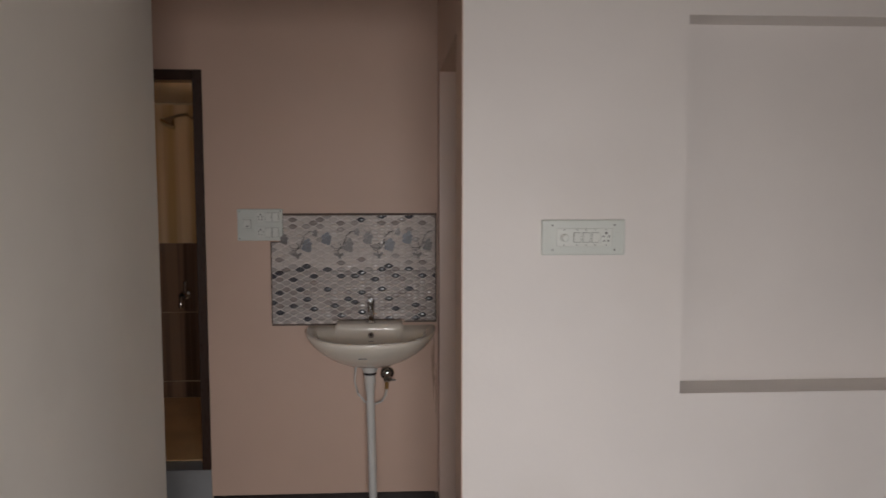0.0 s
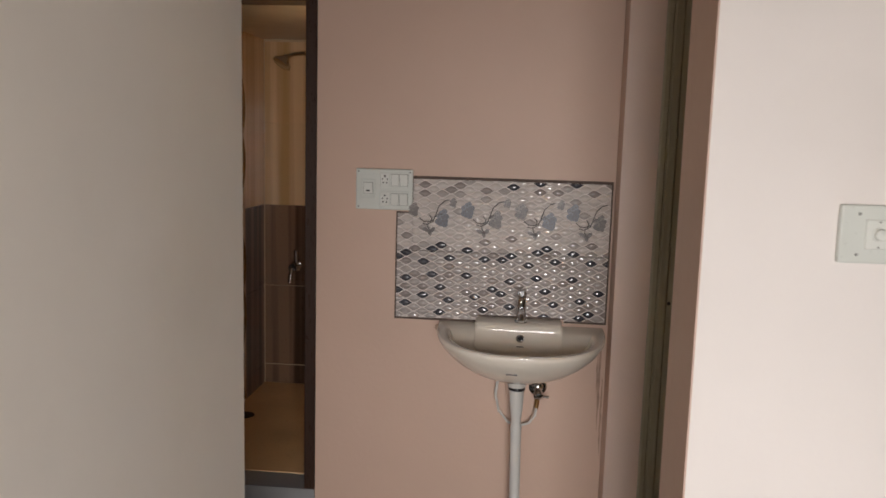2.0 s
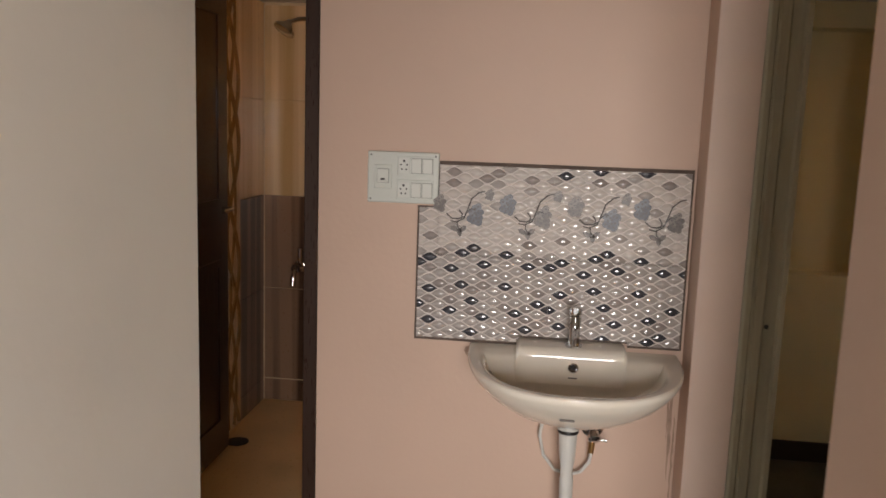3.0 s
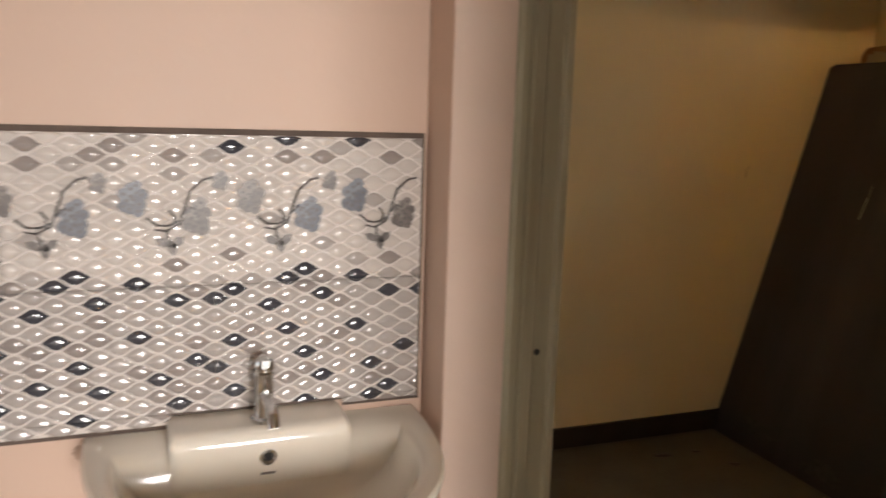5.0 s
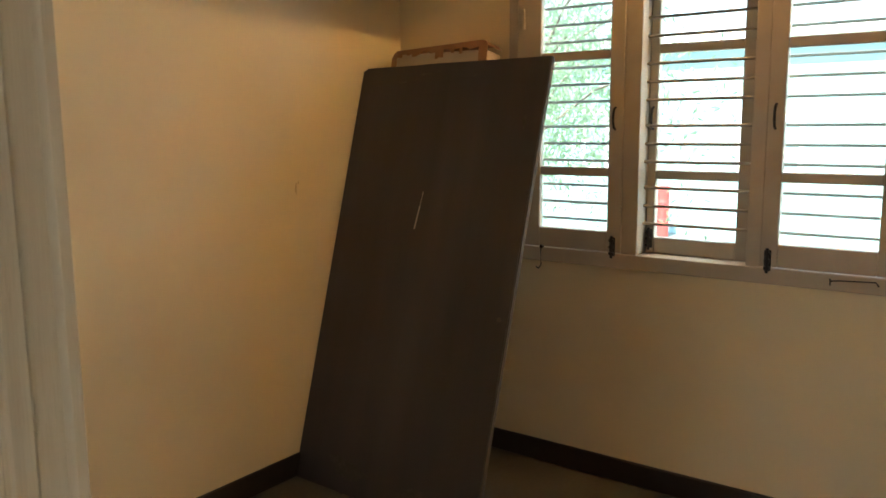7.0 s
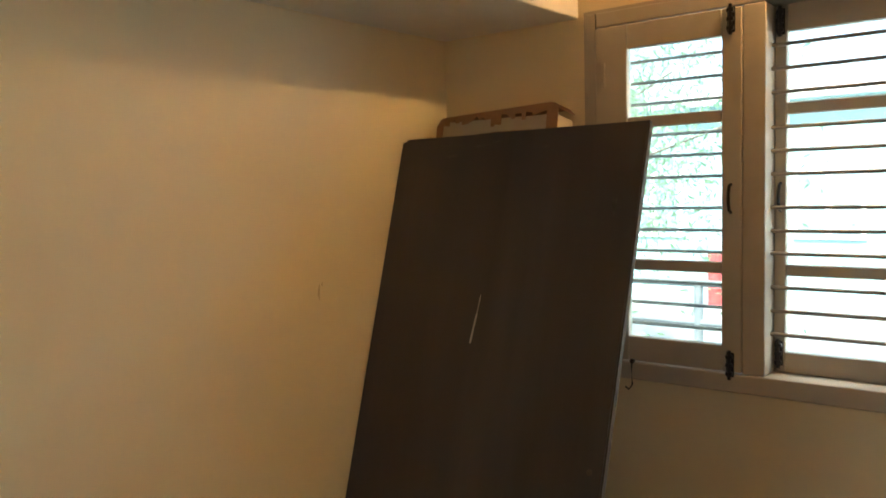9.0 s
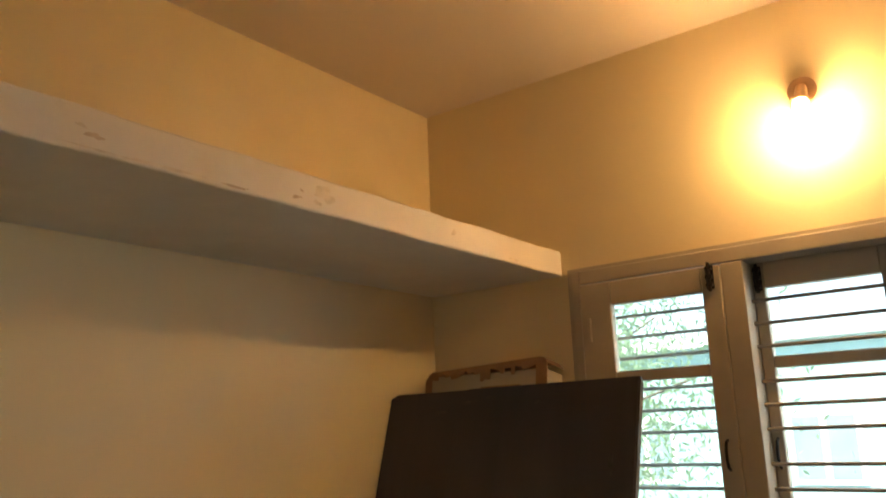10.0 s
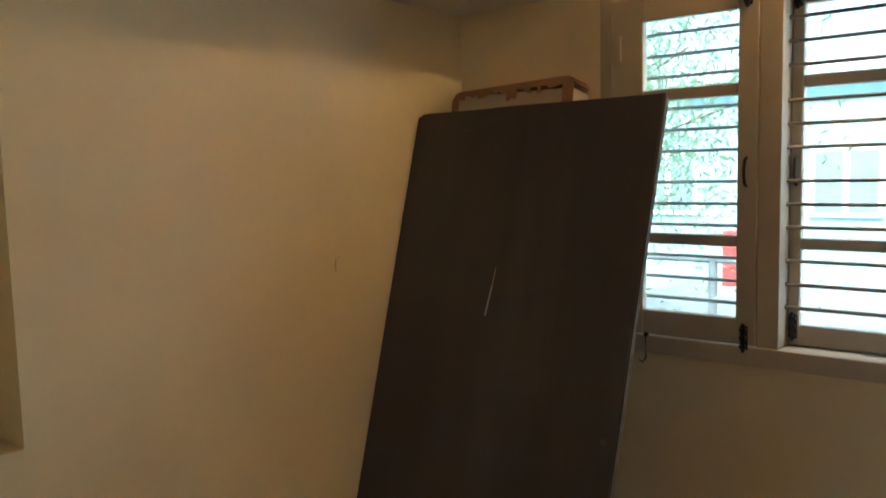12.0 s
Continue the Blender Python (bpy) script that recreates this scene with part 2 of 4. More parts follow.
# ---- mesh helpers ----
def box(bm, lo, hi):
    x0, y0, z0 = lo
    x1, y1, z1 = hi
    v = [bm.verts.new(p) for p in ((x0, y0, z0), (x1, y0, z0), (x1, y1, z0), (x0, y1, z0),
                                   (x0, y0, z1), (x1, y0, z1), (x1, y1, z1), (x0, y1, z1))]
    return [bm.faces.new([v[i] for i in f]) for f in ((0, 3, 2, 1), (4, 5, 6, 7), (0, 1, 5, 4), (1, 2, 6, 5), (2, 3, 7, 6), (3, 0, 4, 7))]


def bevelled(lo, hi, r=0.003, seg=2):
    bm = bmesh.new()
    box(bm, lo, hi)
    bmesh.ops.bevel(bm, geom=bm.edges[:], offset=r, segments=seg, affect="EDGES", profile=0.5)
    return bm


def tube(bm, a, b, r0, r1=None, n=16, caps=True):
    a, b = Vector(a), Vector(b)
    r1 = r0 if r1 is None else r1
    q = (b - a).to_track_quat("Z", "Y").to_matrix()
    rings = []
    for c, r in ((a, r0), (b, r1)):
        rings.append([bm.verts.new(c + q @ Vector((r * math.cos(2 * math.pi * k / n), r * math.sin(2 * math.pi * k / n), 0))) for k in range(n)])
    for k in range(n):
        bm.faces.new((rings[0][k], rings[0][(k + 1) % n], rings[1][(k + 1) % n], rings[1][k]))
    if caps:
        bm.faces.new(rings[0][::-1])
        bm.faces.new(rings[1])


def lathe(bm, base, axis, profile, n=24):
    """profile: (distance along the axis, radius)."""
    base = Vector(base)
    q = Vector(axis).to_track_quat("Z", "Y").to_matrix()
    rings = [[bm.verts.new(base + q @ Vector((r * math.cos(2 * math.pi * k / n), r * math.sin(2 * math.pi * k / n), h))) for k in range(n)] for h, r in profile]
    for a, b in zip(rings, rings[1:]):
        for k in range(n):
            bm.faces.new((a[k], a[(k + 1) % n], b[(k + 1) % n], b[k]))
    bm.faces.new(rings[0][::-1])
    bm.faces.new(rings[-1])


def sweep(bm, pts, r, n=8):
    pts = [Vector(p) for p in pts]
    rings = []
    for i, p in enumerate(pts):
        d = pts[min(i + 1, len(pts) - 1)] - pts[max(i - 1, 0)]
        q = d.to_track_quat("Z", "Y").to_matrix()
        rings.append([bm.verts.new(p + q @ Vector((r * math.cos(2 * math.pi * k / n), r * math.sin(2 * math.pi * k / n), 0))) for k in range(n)])
    for a, b in zip(rings, rings[1:]):
        s = min(range(n), key=lambda j: (a[0].co - b[j].co).length)
        for k in range(n):
            bm.faces.new((a[k], a[(k + 1) % n], b[(k + 1 + s) % n], b[(k + s) % n]))
    bm.faces.new(rings[0][::-1])
    bm.faces.new(rings[-1])


def link(name, bm, material, smooth=False):
    bmesh.ops.recalc_face_normals(bm, faces=bm.faces[:])
    me = bpy.data.meshes.new(name)
    bm.to_mesh(me)
    bm.free()
    for m in material if isinstance(material, (list, tuple)) else [material]:
        me.materials.append(m)
    if smooth:
        for p in me.polygons:
            p.use_smooth = True
        me.set_sharp_from_angle(angle=radians(38))
    return new(name, me)


def part(name, bm, material, parent, label="", smooth=False):
    ob = link(name, bm, material, smooth)
    ob.parent = parent
    ob.matrix_parent_inverse = parent.matrix_world.inverted()
    return tagged(ob, label)


def empty(name, at, label, category, group="", kind=""):
    ob = new(name)
    ob.empty_display_size = 0.1
    ob.location = at
    ob.matrix_world = Matrix.Translation(at)
    bpy.context.view_layer.update()
    return tagged(ob, label, category, group, kind)


def pierced(name, axis, a0, a1, u, z, holes, material, label):
    """A wall between a0 and a1 across its axis, u and z its extent, with holes (u0, u1, z0, z1, depth from a0; None: right through)."""
    us = sorted({*u, *(h[0] for h in holes), *(h[1] for h in holes)})
    zs = sorted({*z, *(h[2] for h in holes), *(h[3] for h in holes)})
    bm = bmesh.new()

    def at(a, uu, zz):
        return (a, uu, zz) if axis == "x" else (uu, a, zz)

    def hole(i, j):
        if not (0 <= i < len(us) - 1 and 0 <= j < len(zs) - 1):
            return "out"
        cu, cz = (us[i] + us[i + 1]) / 2, (zs[j] + zs[j + 1]) / 2
        for h in holes:
            if h[0] < cu < h[1] and h[2] < cz < h[3]:
                return h
        return None

    def quad(*ps):
        bm.faces.new([bm.verts.new(at(*p)) for p in ps])

    for i in range(len(us) - 1):
        for j in range(len(zs) - 1):
            h = hole(i, j)
            u0, u1, z0, z1 = us[i], us[i + 1], zs[j], zs[j + 1]
            if h is None or h[4] is not None:
                f = a0 if h is None else a0 + h[4]
                quad((f, u0, z0), (f, u1, z0), (f, u1, z1), (f, u0, z1))
                quad((a1, u0, z0), (a1, u0, z1), (a1, u1, z1), (a1, u1, z0))
            for di, dj, ps in ((-1, 0, ((u0, z0), (u0, z1))), (1, 0, ((u1, z0), (u1, z1))), (0, -1, ((u0, z0), (u1, z0))), (0, 1, ((u0, z1), (u1, z1)))):
                g = hole(i + di, j + dj)
                if g == h:
                    continue
                if h is None:
                    end = a1 if g == "out" or g[4] is None else a0 + g[4]
                    (p, q), (r, s) = ps
                    quad((a0, p, q), (end, p, q), (end, r, s), (a0, r, s))
    bmesh.ops.remove_doubles(bm, verts=bm.verts[:], dist=1e-5)
    return tagged(link(name, bm, material), label, "wall", kind="structure")


# ---- the shell ----
H = 2.865
XB, XW, YN, YS, YR, YD = 0.617, 3.416, 5.218, 3.67, 2.338, 2.565
bm = bmesh.new()
box(bm, (-3.4, -1.25, -0.15), (3.6, 5.4, 0.0))
tagged(link("floor", bm, M_FLOOR), "dark grey cement floor with scattered stains", "floor", kind="structure")
bm = bmesh.new()
box(bm, (-3.4, -1.25, H), (3.6, 5.4, H + 0.16))
tagged(link("ceiling", bm, M_CEIL), "plain painted ceiling lit by a bulb", "ceiling", kind="structure")

pierced("wall_left", "x", -0.489, -0.3385, (-1.05, 2.6), (0, H), [], M_GREY, "plain pale grey painted passage wall")
pierced("wall_niche", "y", YR, YD - 0.002, (XB, 3.6), (0, H), [(1.283, 2.75, 0.922, 2.055, 0.15)], M_WHITE,
        "white painted wall with a shallow recess")
pierced("wall_sink", "y", YS, YS + 0.12, (-3.2, XB - 0.001), (0, H), [(-1.03, -0.437, 0.0, 2.057, None)], M_PINK,
        "pink painted wall behind the washbasin")
pierced("wall_door", "x", XB, 0.735, (YD, YS + 0.12), (0, H), [(YD - 0.0001, 3.556, 0.0, 2.041, None)], M_PINK,
        "pink painted wall round the bedroom doorway")
pierced("wall_door_inner", "x", 0.737, 0.832, (YD, YN), (0, H), [(YD - 0.0001, 3.552, 0.0, 2.037, None)], M_CREAM,
        "cream painted bedroom wall round the doorway")
pierced("wall_north", "y", YN, YN + 0.18, (0.74, 3.6), (0, H), [(0.98, 1.713, 0.897, 2.0, 0.13)], M_CREAM,
        "cream painted bedroom wall with a recess")
pierced("wall_window", "x", XW, 3.6, (YD - 0.001, YN), (0, H), [(2.99, 4.6, 0.905, 2.117, None)], M_CREAM,
        "cream painted bedroom wall with a wide window")
bm = bmesh.new()
box(bm, (0.738, YD - 0.001, 0.0), (XW, YD + 0.006, H))
tagged(link("wall_south", bm, M_CREAM), "cream painted bedroom wall opposite the shelf", "wall", kind="structure")
pierced("wall_front", "y", -1.25, -1.05, (-0.485, 3.6), (0, H), [(0.1, 1.14, 0.0, 2.05, None)], M_WHITE, "white front room wall with an open door")
pierced("wall_east", "x", 3.42, 3.6, (-1.05, YR), (0, H), [], M_WHITE, "plain white front room wall")
pierced("wall_passage_end", "x", -3.4, -3.2, (2.4, 3.79), (0, H), [(2.72, 3.48, 0.6, 2.0, None)], M_PINK, "pink lobby end wall with a window opening")
pierced("wall_passage_south", "y", 2.4, 2.599, (-3.2, -0.49), (0, H), [], M_PINK, "plain pink passage wall")

# added out of view to keep light off the top of the sink wall
bm = bmesh.new()
box(bm, (-0.3375, YR, 2.128), (XB - 0.004, YR + 0.13, H))
tagged(link("wall_header", bm, M_WHITE), "unseen white header added to shade the sink wall top", "wall", kind="structure")
bm = bmesh.new()
box(bm, (XB + 0.001, 3.552, 0.0), (0.7335, 3.5565, 2.04))
tagged(link("wall_reveal", bm, M_REVEAL), "pink plastered doorway reveal, colour lightened to look lit", "wall", kind="structure")

# bathroom behind the washbasin wall
BX, BY, BZ, BC = -1.023, 4.9, 0.232, 2.018
bm = bmesh.new()
box(bm, (-1.03, YS - 0.012, 0.0), (-0.437, YS + 0.13, BZ - 0.004))
tagged(link("bathroom_step", bm, M_STEP), "grey cement step under the bathroom door", "step", kind="structure")
bm = bmesh.new()
box(bm, (BX - 0.2, YS + 0.12, 0.0), (0.4, BY, BZ))
tagged(link("bathroom_floor", bm, M_BFLOOR), "raised cream bathroom floor", "floor", kind="structure")
bm = bmesh.new()
box(bm, (BX - 0.2, YS + 0.121, BC), (0.4, BY + 0.15, BC + 0.1))
tagged(link("bathroom_ceiling", bm, M_SLAB), "low cream bathroom ceiling slab", "ceiling", kind="structure")
bath_back = empty("wall_bath_back", (-0.4, BY, 0), "brown and cream tiled bathroom wall", "wall", kind="structure")
bath_left = empty("wall_bath_left", (BX, 4.3, 0), "tiled bathroom wall with a chain border", "wall", kind="structure")
bm = bmesh.new()
box(bm, (BX - 0.15, BY + 0.008, 0.0), (0.4, BY + 0.15, BC))
part("backing", bm, M_BCREAM, bath_back)
bm = bmesh.new()
box(bm, (BX - 0.2, YS + 0.121, 0.0), (BX - 0.008, BY + 0.007, BC))
part("backing", bm, M_BCREAM, bath_left)
bm = bmesh.new()
box(bm, (0.28, YS + 0.121, BZ), (0.4, BY, BC))
tagged(link("wall_bath_right", bm, M_BCREAM), "cream tiled bathroom side wall", "wall", kind="structure")
DADO = 1.183
LEVELS = [(BZ + 0.002, 0.335), (0.338, 0.76), (0.763, DADO), (DADO + 0.003, 1.6), (1.603, BC - 0.002)]
for z0, z1 in LEVELS:
    x = BX
    while x < 0.25:
        x1 = min(x + 0.25, 0.27)
        part("tile", bevelled((x + 0.001, BY - 0.002, z0), (x1 - 0.001, BY + 0.008, z1), 0.001, 1), M_BBROWN if z1 <= DADO else M_BCREAM, bath_back)
        x = x1
    for y0, y1 in ((YS + 0.125, 4.0), (4.0, 4.42), (4.6, BY - 0.003)):
        part("tile", bevelled((BX - 0.008, y0 + 0.001, z0), (BX + 0.002, y1 - 0.001, z1), 0.001, 1), M_BBROWN if z1 <= DADO else M_BCREAM, bath_left)
bm = bmesh.new()
box(bm, (BX - 0.008, 4.421, BZ), (BX + 0.002, 4.599, BC - 0.002))
part("border_tile", bm, M_BCREAM, bath_left, "cream border strip")
# pale filler along the corners of the tiled walls
for lo, hi in (((BX + 0.002, BY - 0.006, BZ + 0.001), (BX + 0.006, BY - 0.002, BC - 0.013)), ((BX + 0.0065, BY - 0.008, BC - 0.012), (0.27, BY - 0.002, BC - 0.001)),
               ((BX + 0.0065, BY - 0.0035, 0.3345), (0.27, BY - 0.002, 0.3385))):
    bm = bmesh.new()
    box(bm, lo, hi)
    part("filler", bm, M_FILL, bath_back, "pale filler line")
# twisted chain on the border strip
for k in range(3):
    ph = k * 2.1
    bm = bmesh.new()
    sweep(bm, [(BX + 0.004, 4.51 + 0.066 * math.sin(z * 8.5 + ph) * (1.0 if k < 2 else 0.45), z) for z in np.linspace(BZ + 0.02, BC - 0.02, 120)], 0.0105 if k < 2 else 0.008, 6)
    part("chain", bm, M_BDECO, bath_left, "gold-brown twisted chain pattern", True)


def wall_blot(cx, cz, rx, rz, seed):
    rg = random.Random(seed)
    b = bmesh.new()
    ph = [rg.uniform(0, 6.28) for _ in range(3)]
    rim = []
    for i in range(16):
        a = 2 * math.pi * i / 16
        r = 1 + 0.25 * math.sin(2 * a + ph[0]) + 0.2 * math.sin(3 * a + ph[1]) + 0.15 * math.sin(5 * a + ph[2])
        rim.append(b.verts.new((cx + rx * r * math.cos(a), YN - 0.0007, cz + rz * r * math.sin(a))))
    b.faces.new(rim)
    return b


# small dirty marks on the cream wall
for k, (x, z, rx, rz) in enumerate(((2.723, 1.225, 0.006, 0.02), (2.738, 1.25, 0.003, 0.008))):
    part("dirt_mark", wall_blot(x, z, rx, rz, k), M_CRMARK, bpy.data.objects["wall_north"], "small brown smear")

# ---- skirting ----
def skirt(name, lo, hi):
    tagged(link(name, bevelled(lo, hi, 0.004, 1), M_SKIRT), "black stone skirting along the wall", "skirting", kind="structure")


skirt("baseboard_sink", (-0.43, YS - 0.012, 0.001), (XB - 0.013, YS + 0.002, 0.1))
skirt("baseboard_stub", (XB - 0.012, 3.56, 0.001), (XB + 0.002, YS - 0.001, 0.1))
skirt("baseboard_north", (0.846, YN - 0.012, 0.001), (XW - 0.013, YN + 0.002, 0.1))
skirt("baseboard_window", (XW - 0.012, YD + 0.02, 0.001), (XW + 0.002, YN - 0.013, 0.1))
skirt("baseboard_inner", (0.83, 3.62, 0.001), (0.845, YN - 0.013, 0.1))
skirt("baseboard_niche", (XB + 0.02, YR - 0.012, 0.001), (3.4, YR + 0.002, 0.1))
skirt("baseboard_left", (-0.3405, -1.04, 0.001), (-0.3265, 2.595, 0.1))

# ---- shelf slab ----
bm = bevelled((0.833, 4.638, 2.112), (XW - 0.001, YN - 0.001, 2.201), 0.006, 2)
random.seed(21)
for k in range(34):
    bmesh.ops.bisect_plane(bm, geom=bm.verts[:] + bm.edges[:] + bm.faces[:], plane_co=(0.87 + k * 0.075, 0, 0), plane_no=(1, 0, 0))
jig = {}
for v in bm.verts:
    if v.co.y < 4.66 and 0.86 < v.co.x < 3.36:
        key = (round(v.co.x, 3), v.co.z > 2.15)
        if key not in jig:
            jig[key] = (random.uniform(-0.0016, 0.0016), random.uniform(-0.002, 0.002))
        v.co.y += jig[key][0]
        v.co.z += jig[key][1]
shelf = tagged(link("loft_shelf", bm, M_SLAB), "cream painted concrete loft shelf with chipped scuffed edge", "shelf", kind="structure")


def blot(cx, cz, rx, rz, at, seed, n=18):
    """A ragged thin patch; at(u, v) gives its place on the surface."""
    random.seed(seed)
    b = bmesh.new()
    ph = [random.uniform(0, 6.28) for _ in range(3)]
    rim = []
    for i in range(n):
        a = 2 * math.pi * i / n
        r = 1 + 0.25 * math.sin(2 * a + ph[0]) + 0.2 * math.sin(3 * a + ph[1]) + 0.18 * math.sin(5 * a + ph[2]) + random.uniform(-0.1, 0.1)
        rim.append(b.verts.new(at(cx + rx * r * math.cos(a), cz + rz * r * math.sin(a))))
    b.faces.new(rim)
    return b


def on_shelf(u, v):
    return (u, 4.6358, min(max(v, 2.117), 2.197))


for k, (x, z, rx, rz, m_) in enumerate(((1.68, 2.146, 0.016, 0.006, M_CHIP), (1.655, 2.160, 0.010, 0.004, M_SMUDGE), (2.175, 2.136, 0.014, 0.004, M_CHIP), (2.19, 2.155, 0.005, 0.003, M_CHIP),
                                        (2.265, 2.16, 0.03, 0.02, M_SMUDGE), (2.24, 2.135, 0.012, 0.006, M_SMUDGE), (2.78, 2.158, 0.010, 0.010, M_SMUDGE), (1.78, 2.121, 0.13, 0.004, M_SMUDGE),
                                        (2.0, 2.120, 0.04, 0.003, M_CHIP), (3.1, 2.125, 0.03, 0.004, M_SMUDGE), (1.35, 2.122, 0.09, 0.005, M_SMUDGE))):
    part("scuff", blot(x, z, rx, rz, on_shelf, 60 + k), m_, shelf, "brown scuff on the edge")

# ---- bedroom door frame ----
fr = empty("door_frame", (0.79, 3.1, 0), "grey-green painted wooden door frame without a door", "door frame", kind="structure")


def jamb_profile(bm, y0, sign, z0, z1):
    """A moulded post with a rebate; sign: the way its face looks along y."""
    prof = [(0.733, 0.0), (0.733, 0.016), (0.739, 0.021), (0.752, 0.021), (0.755, 0.017), (0.760, 0.017), (0.763, 0.021), (0.784, 0.021),
            (0.788, 0.017), (0.791, 0.010), (0.820, 0.010), (0.826, 0.018), (0.838, 0.018), (0.840, 0.0)]
    low = [bm.verts.new((x, y0 + sign * d, z0)) for x, d in prof]
    top = [bm.verts.new((x, y0 + sign * d, z1)) for x, d in prof]
    k = len(prof)
    for i in range(k):
        bm.faces.new((low[i], low[(i + 1) % k], top[(i + 1) % k], top[i]))
    bm.faces.new(low[::-1])
    bm.faces.new(top)


bm = bmesh.new()
jamb_profile(bm, 3.556, -1, 0.0, 2.045)
post = part("post", bm, M_FRAME, fr)
bm = bmesh.new()
tube(bm, (0.798, 3.5445, 1.022), (0.798, 3.56, 1.022), 0.0062)
part("bolt_hole", bm, M_HOLE, post)
bm = bmesh.new()
jamb_profile(bm, YD - 0.002, 1, 0.0, 2.045)
part("post", bm, M_FRAME, fr)
bm = bmesh.new()
box(bm, (0.733, YD + 0.02, 2.02), (0.787, 3.534, 2.046))
box(bm, (0.787, YD + 0.01, 2.031), (0.838, 3.545, 2.046))
part("head", bm, M_FRAME, fr)

# ---- bedroom window ----
win = empty("window_1", (XW, 3.8, 0.905), "beige wooden three-light window with horizontal steel bars", "window", kind="structure")
FR = [("window_frame", (3.398, 4.567, 0.905), (3.57, 4.599, 2.117)), ("window_frame", (3.398, 2.991, 0.905), (3.57, 3.025, 2.117)),
      ("window_frame", (3.398, 3.0255, 2.07), (3.57, 4.5665, 2.117)), ("window_sill", (3.392, 3.0255, 0.905), (3.58, 4.5665, 0.964)),
      ("mullion", (3.398, 4.018, 0.9645), (3.57, 4.085, 2.0695)), ("mullion", (3.398, 3.547, 0.9645), (3.57, 3.599, 2.0695))]
for nm, lo, hi in FR:
    part(nm, bevelled(lo, hi, 0.004, 2), M_WINF, win)
bm = bmesh.new()
for lo, hi in (((3.402, 4.598, 0.895), (XW + 0.002, 4.612, 2.127)), ((3.402, 2.98, 2.1175), (XW + 0.002, 4.5975, 2.128))):
    box(bm, lo, hi)
part("bead", bm, M_WINF, win)


def sash(y0, y1, z0, z1, x0, g0, g1, gz0, gz1, bars):
    """A glazed sash: stiles, rails, two glazing bars and three panes."""
    s = part("sash", bevelled((x0, g1, z0), (x0 + 0.034, y1, z1), 0.003, 1), M_WINF, win)
    for lo, hi in (((x0, y0, z0), (x0 + 0.034, g0, z1)), ((x0, g0 + 0.0005, z0), (x0 + 0.034, g1 - 0.0005, gz0)), ((x0, g0 + 0.0005, gz1), (x0 + 0.034, g1 - 0.0005, z1))):
        part("rail", bevelled(lo, hi, 0.003, 1), M_WINF, s)
    for zb in bars:
        part("glazing_bar", bevelled((x0 + 0.003, g0 + 0.0005, zb - 0.018), (x0 + 0.031, g1 - 0.0005, zb + 0.018), 0.003, 1), M_WINF, s)
    for a, b in ((gz0, bars[0] - 0.018), (bars[0] + 0.018, bars[1] - 0.018), (bars[1] + 0.018, gz1)):
        bm = bmesh.new()
        box(bm, (x0 + 0.015, g0 - 0.004, a - 0.004), (x0 + 0.019, g1 + 0.004, b + 0.004))
        p = part("pane", bm, M_PANE, s)
        p.visible_shadow = False
    return s


S1 = sash(4.0855, 4.5665, 0.968, 2.066, 3.394, 4.146, 4.455, 1.05, 1.987, (1.288, 1.750))
S2 = sash(3.5995, 4.0175, 0.9645, 2.0695, 3.486, 3.664, 3.984, 1.030, 1.990, (1.279, 1.765))
S3 = sash(3.026, 3.5465, 0.968, 2.066, 3.394, 3.172, 3.489, 1.05, 1.987, (1.288, 1.750))

# steel bars across the three lights
for z in (1.95, 1.88, 1.811, 1.708, 1.639, 1.57, 1.47, 1.40, 1.331, 1.229, 1.157, 1.086):
    for y0, y1 in ((4.084, 4.568), (3.598, 4.019), (3.024, 3.548)):
        bm = bmesh.new()
        tube(bm, (3.458, y0, z), (3.458, y1, z), 0.0062, n=10)
        part("steel_bar", bm, M_ROD, win, smooth=True)


def bolt(at, sash_ob):
    """A black barrel bolt with a bracket."""
    x, y, z = at
    bm = bevelled((x - 0.006, y - 0.012, z - 0.038), (x, y + 0.012, z + 0.038), 0.002, 1)
    tube(bm, (x - 0.012, y, z - 0.045), (x - 0.012, y, z + 0.045), 0.0055, n=10)
    for dz in (-0.026, 0.0, 0.026):
        box(bm, (x - 0.017, y - 0.010, z + dz - 0.005), (x - 0.005, y + 0.010, z + dz + 0.005))
    return part("barrel_bolt", bm, M_BLACK, sash_ob, "black iron barrel bolt")


def pull(at, sash_ob):
    x, y, z = at
    bm = bmesh.new()
    sweep(bm, [(x, y, z - 0.042), (x - 0.014, y, z - 0.036), (x - 0.022, y, z - 0.015), (x - 0.022, y, z + 0.015), (x - 0.014, y, z + 0.036), (x, y, z + 0.042)], 0.005)
    return part("pull_handle", bm, M_BLACK, sash_ob, "dark iron pull handle", True)


for y, z in ((4.116, 2.03), (4.118, 0.992)):
    bolt((3.393, y, z), S1)
for y, z in ((3.520, 2.03), (3.520, 0.992)):
    bolt((3.393, y, z), S3)
for y, z in ((4.001, 2.02), (4.001, 1.025)):
    bolt((3.485, y, z), S2)
pull((3.393, 4.118, 1.5), S1)
pull((3.485, 4.0, 1.5), S2)
pull((3.393, 3.518, 1.5), S3)
bm = bevelled((3.388, 4.53, 1.87), (3.394, 4.542, 1.95), 0.002, 1)
part("hinge", bm, M_WINF, S1)
bm = bmesh.new()
sweep(bm, [(3.39, 4.44, 0.972), (3.383, 4.44, 0.95), (3.383, 4.438, 0.89), (3.383, 4.45, 0.872), (3.383, 4.462, 0.88)], 0.003, 6)
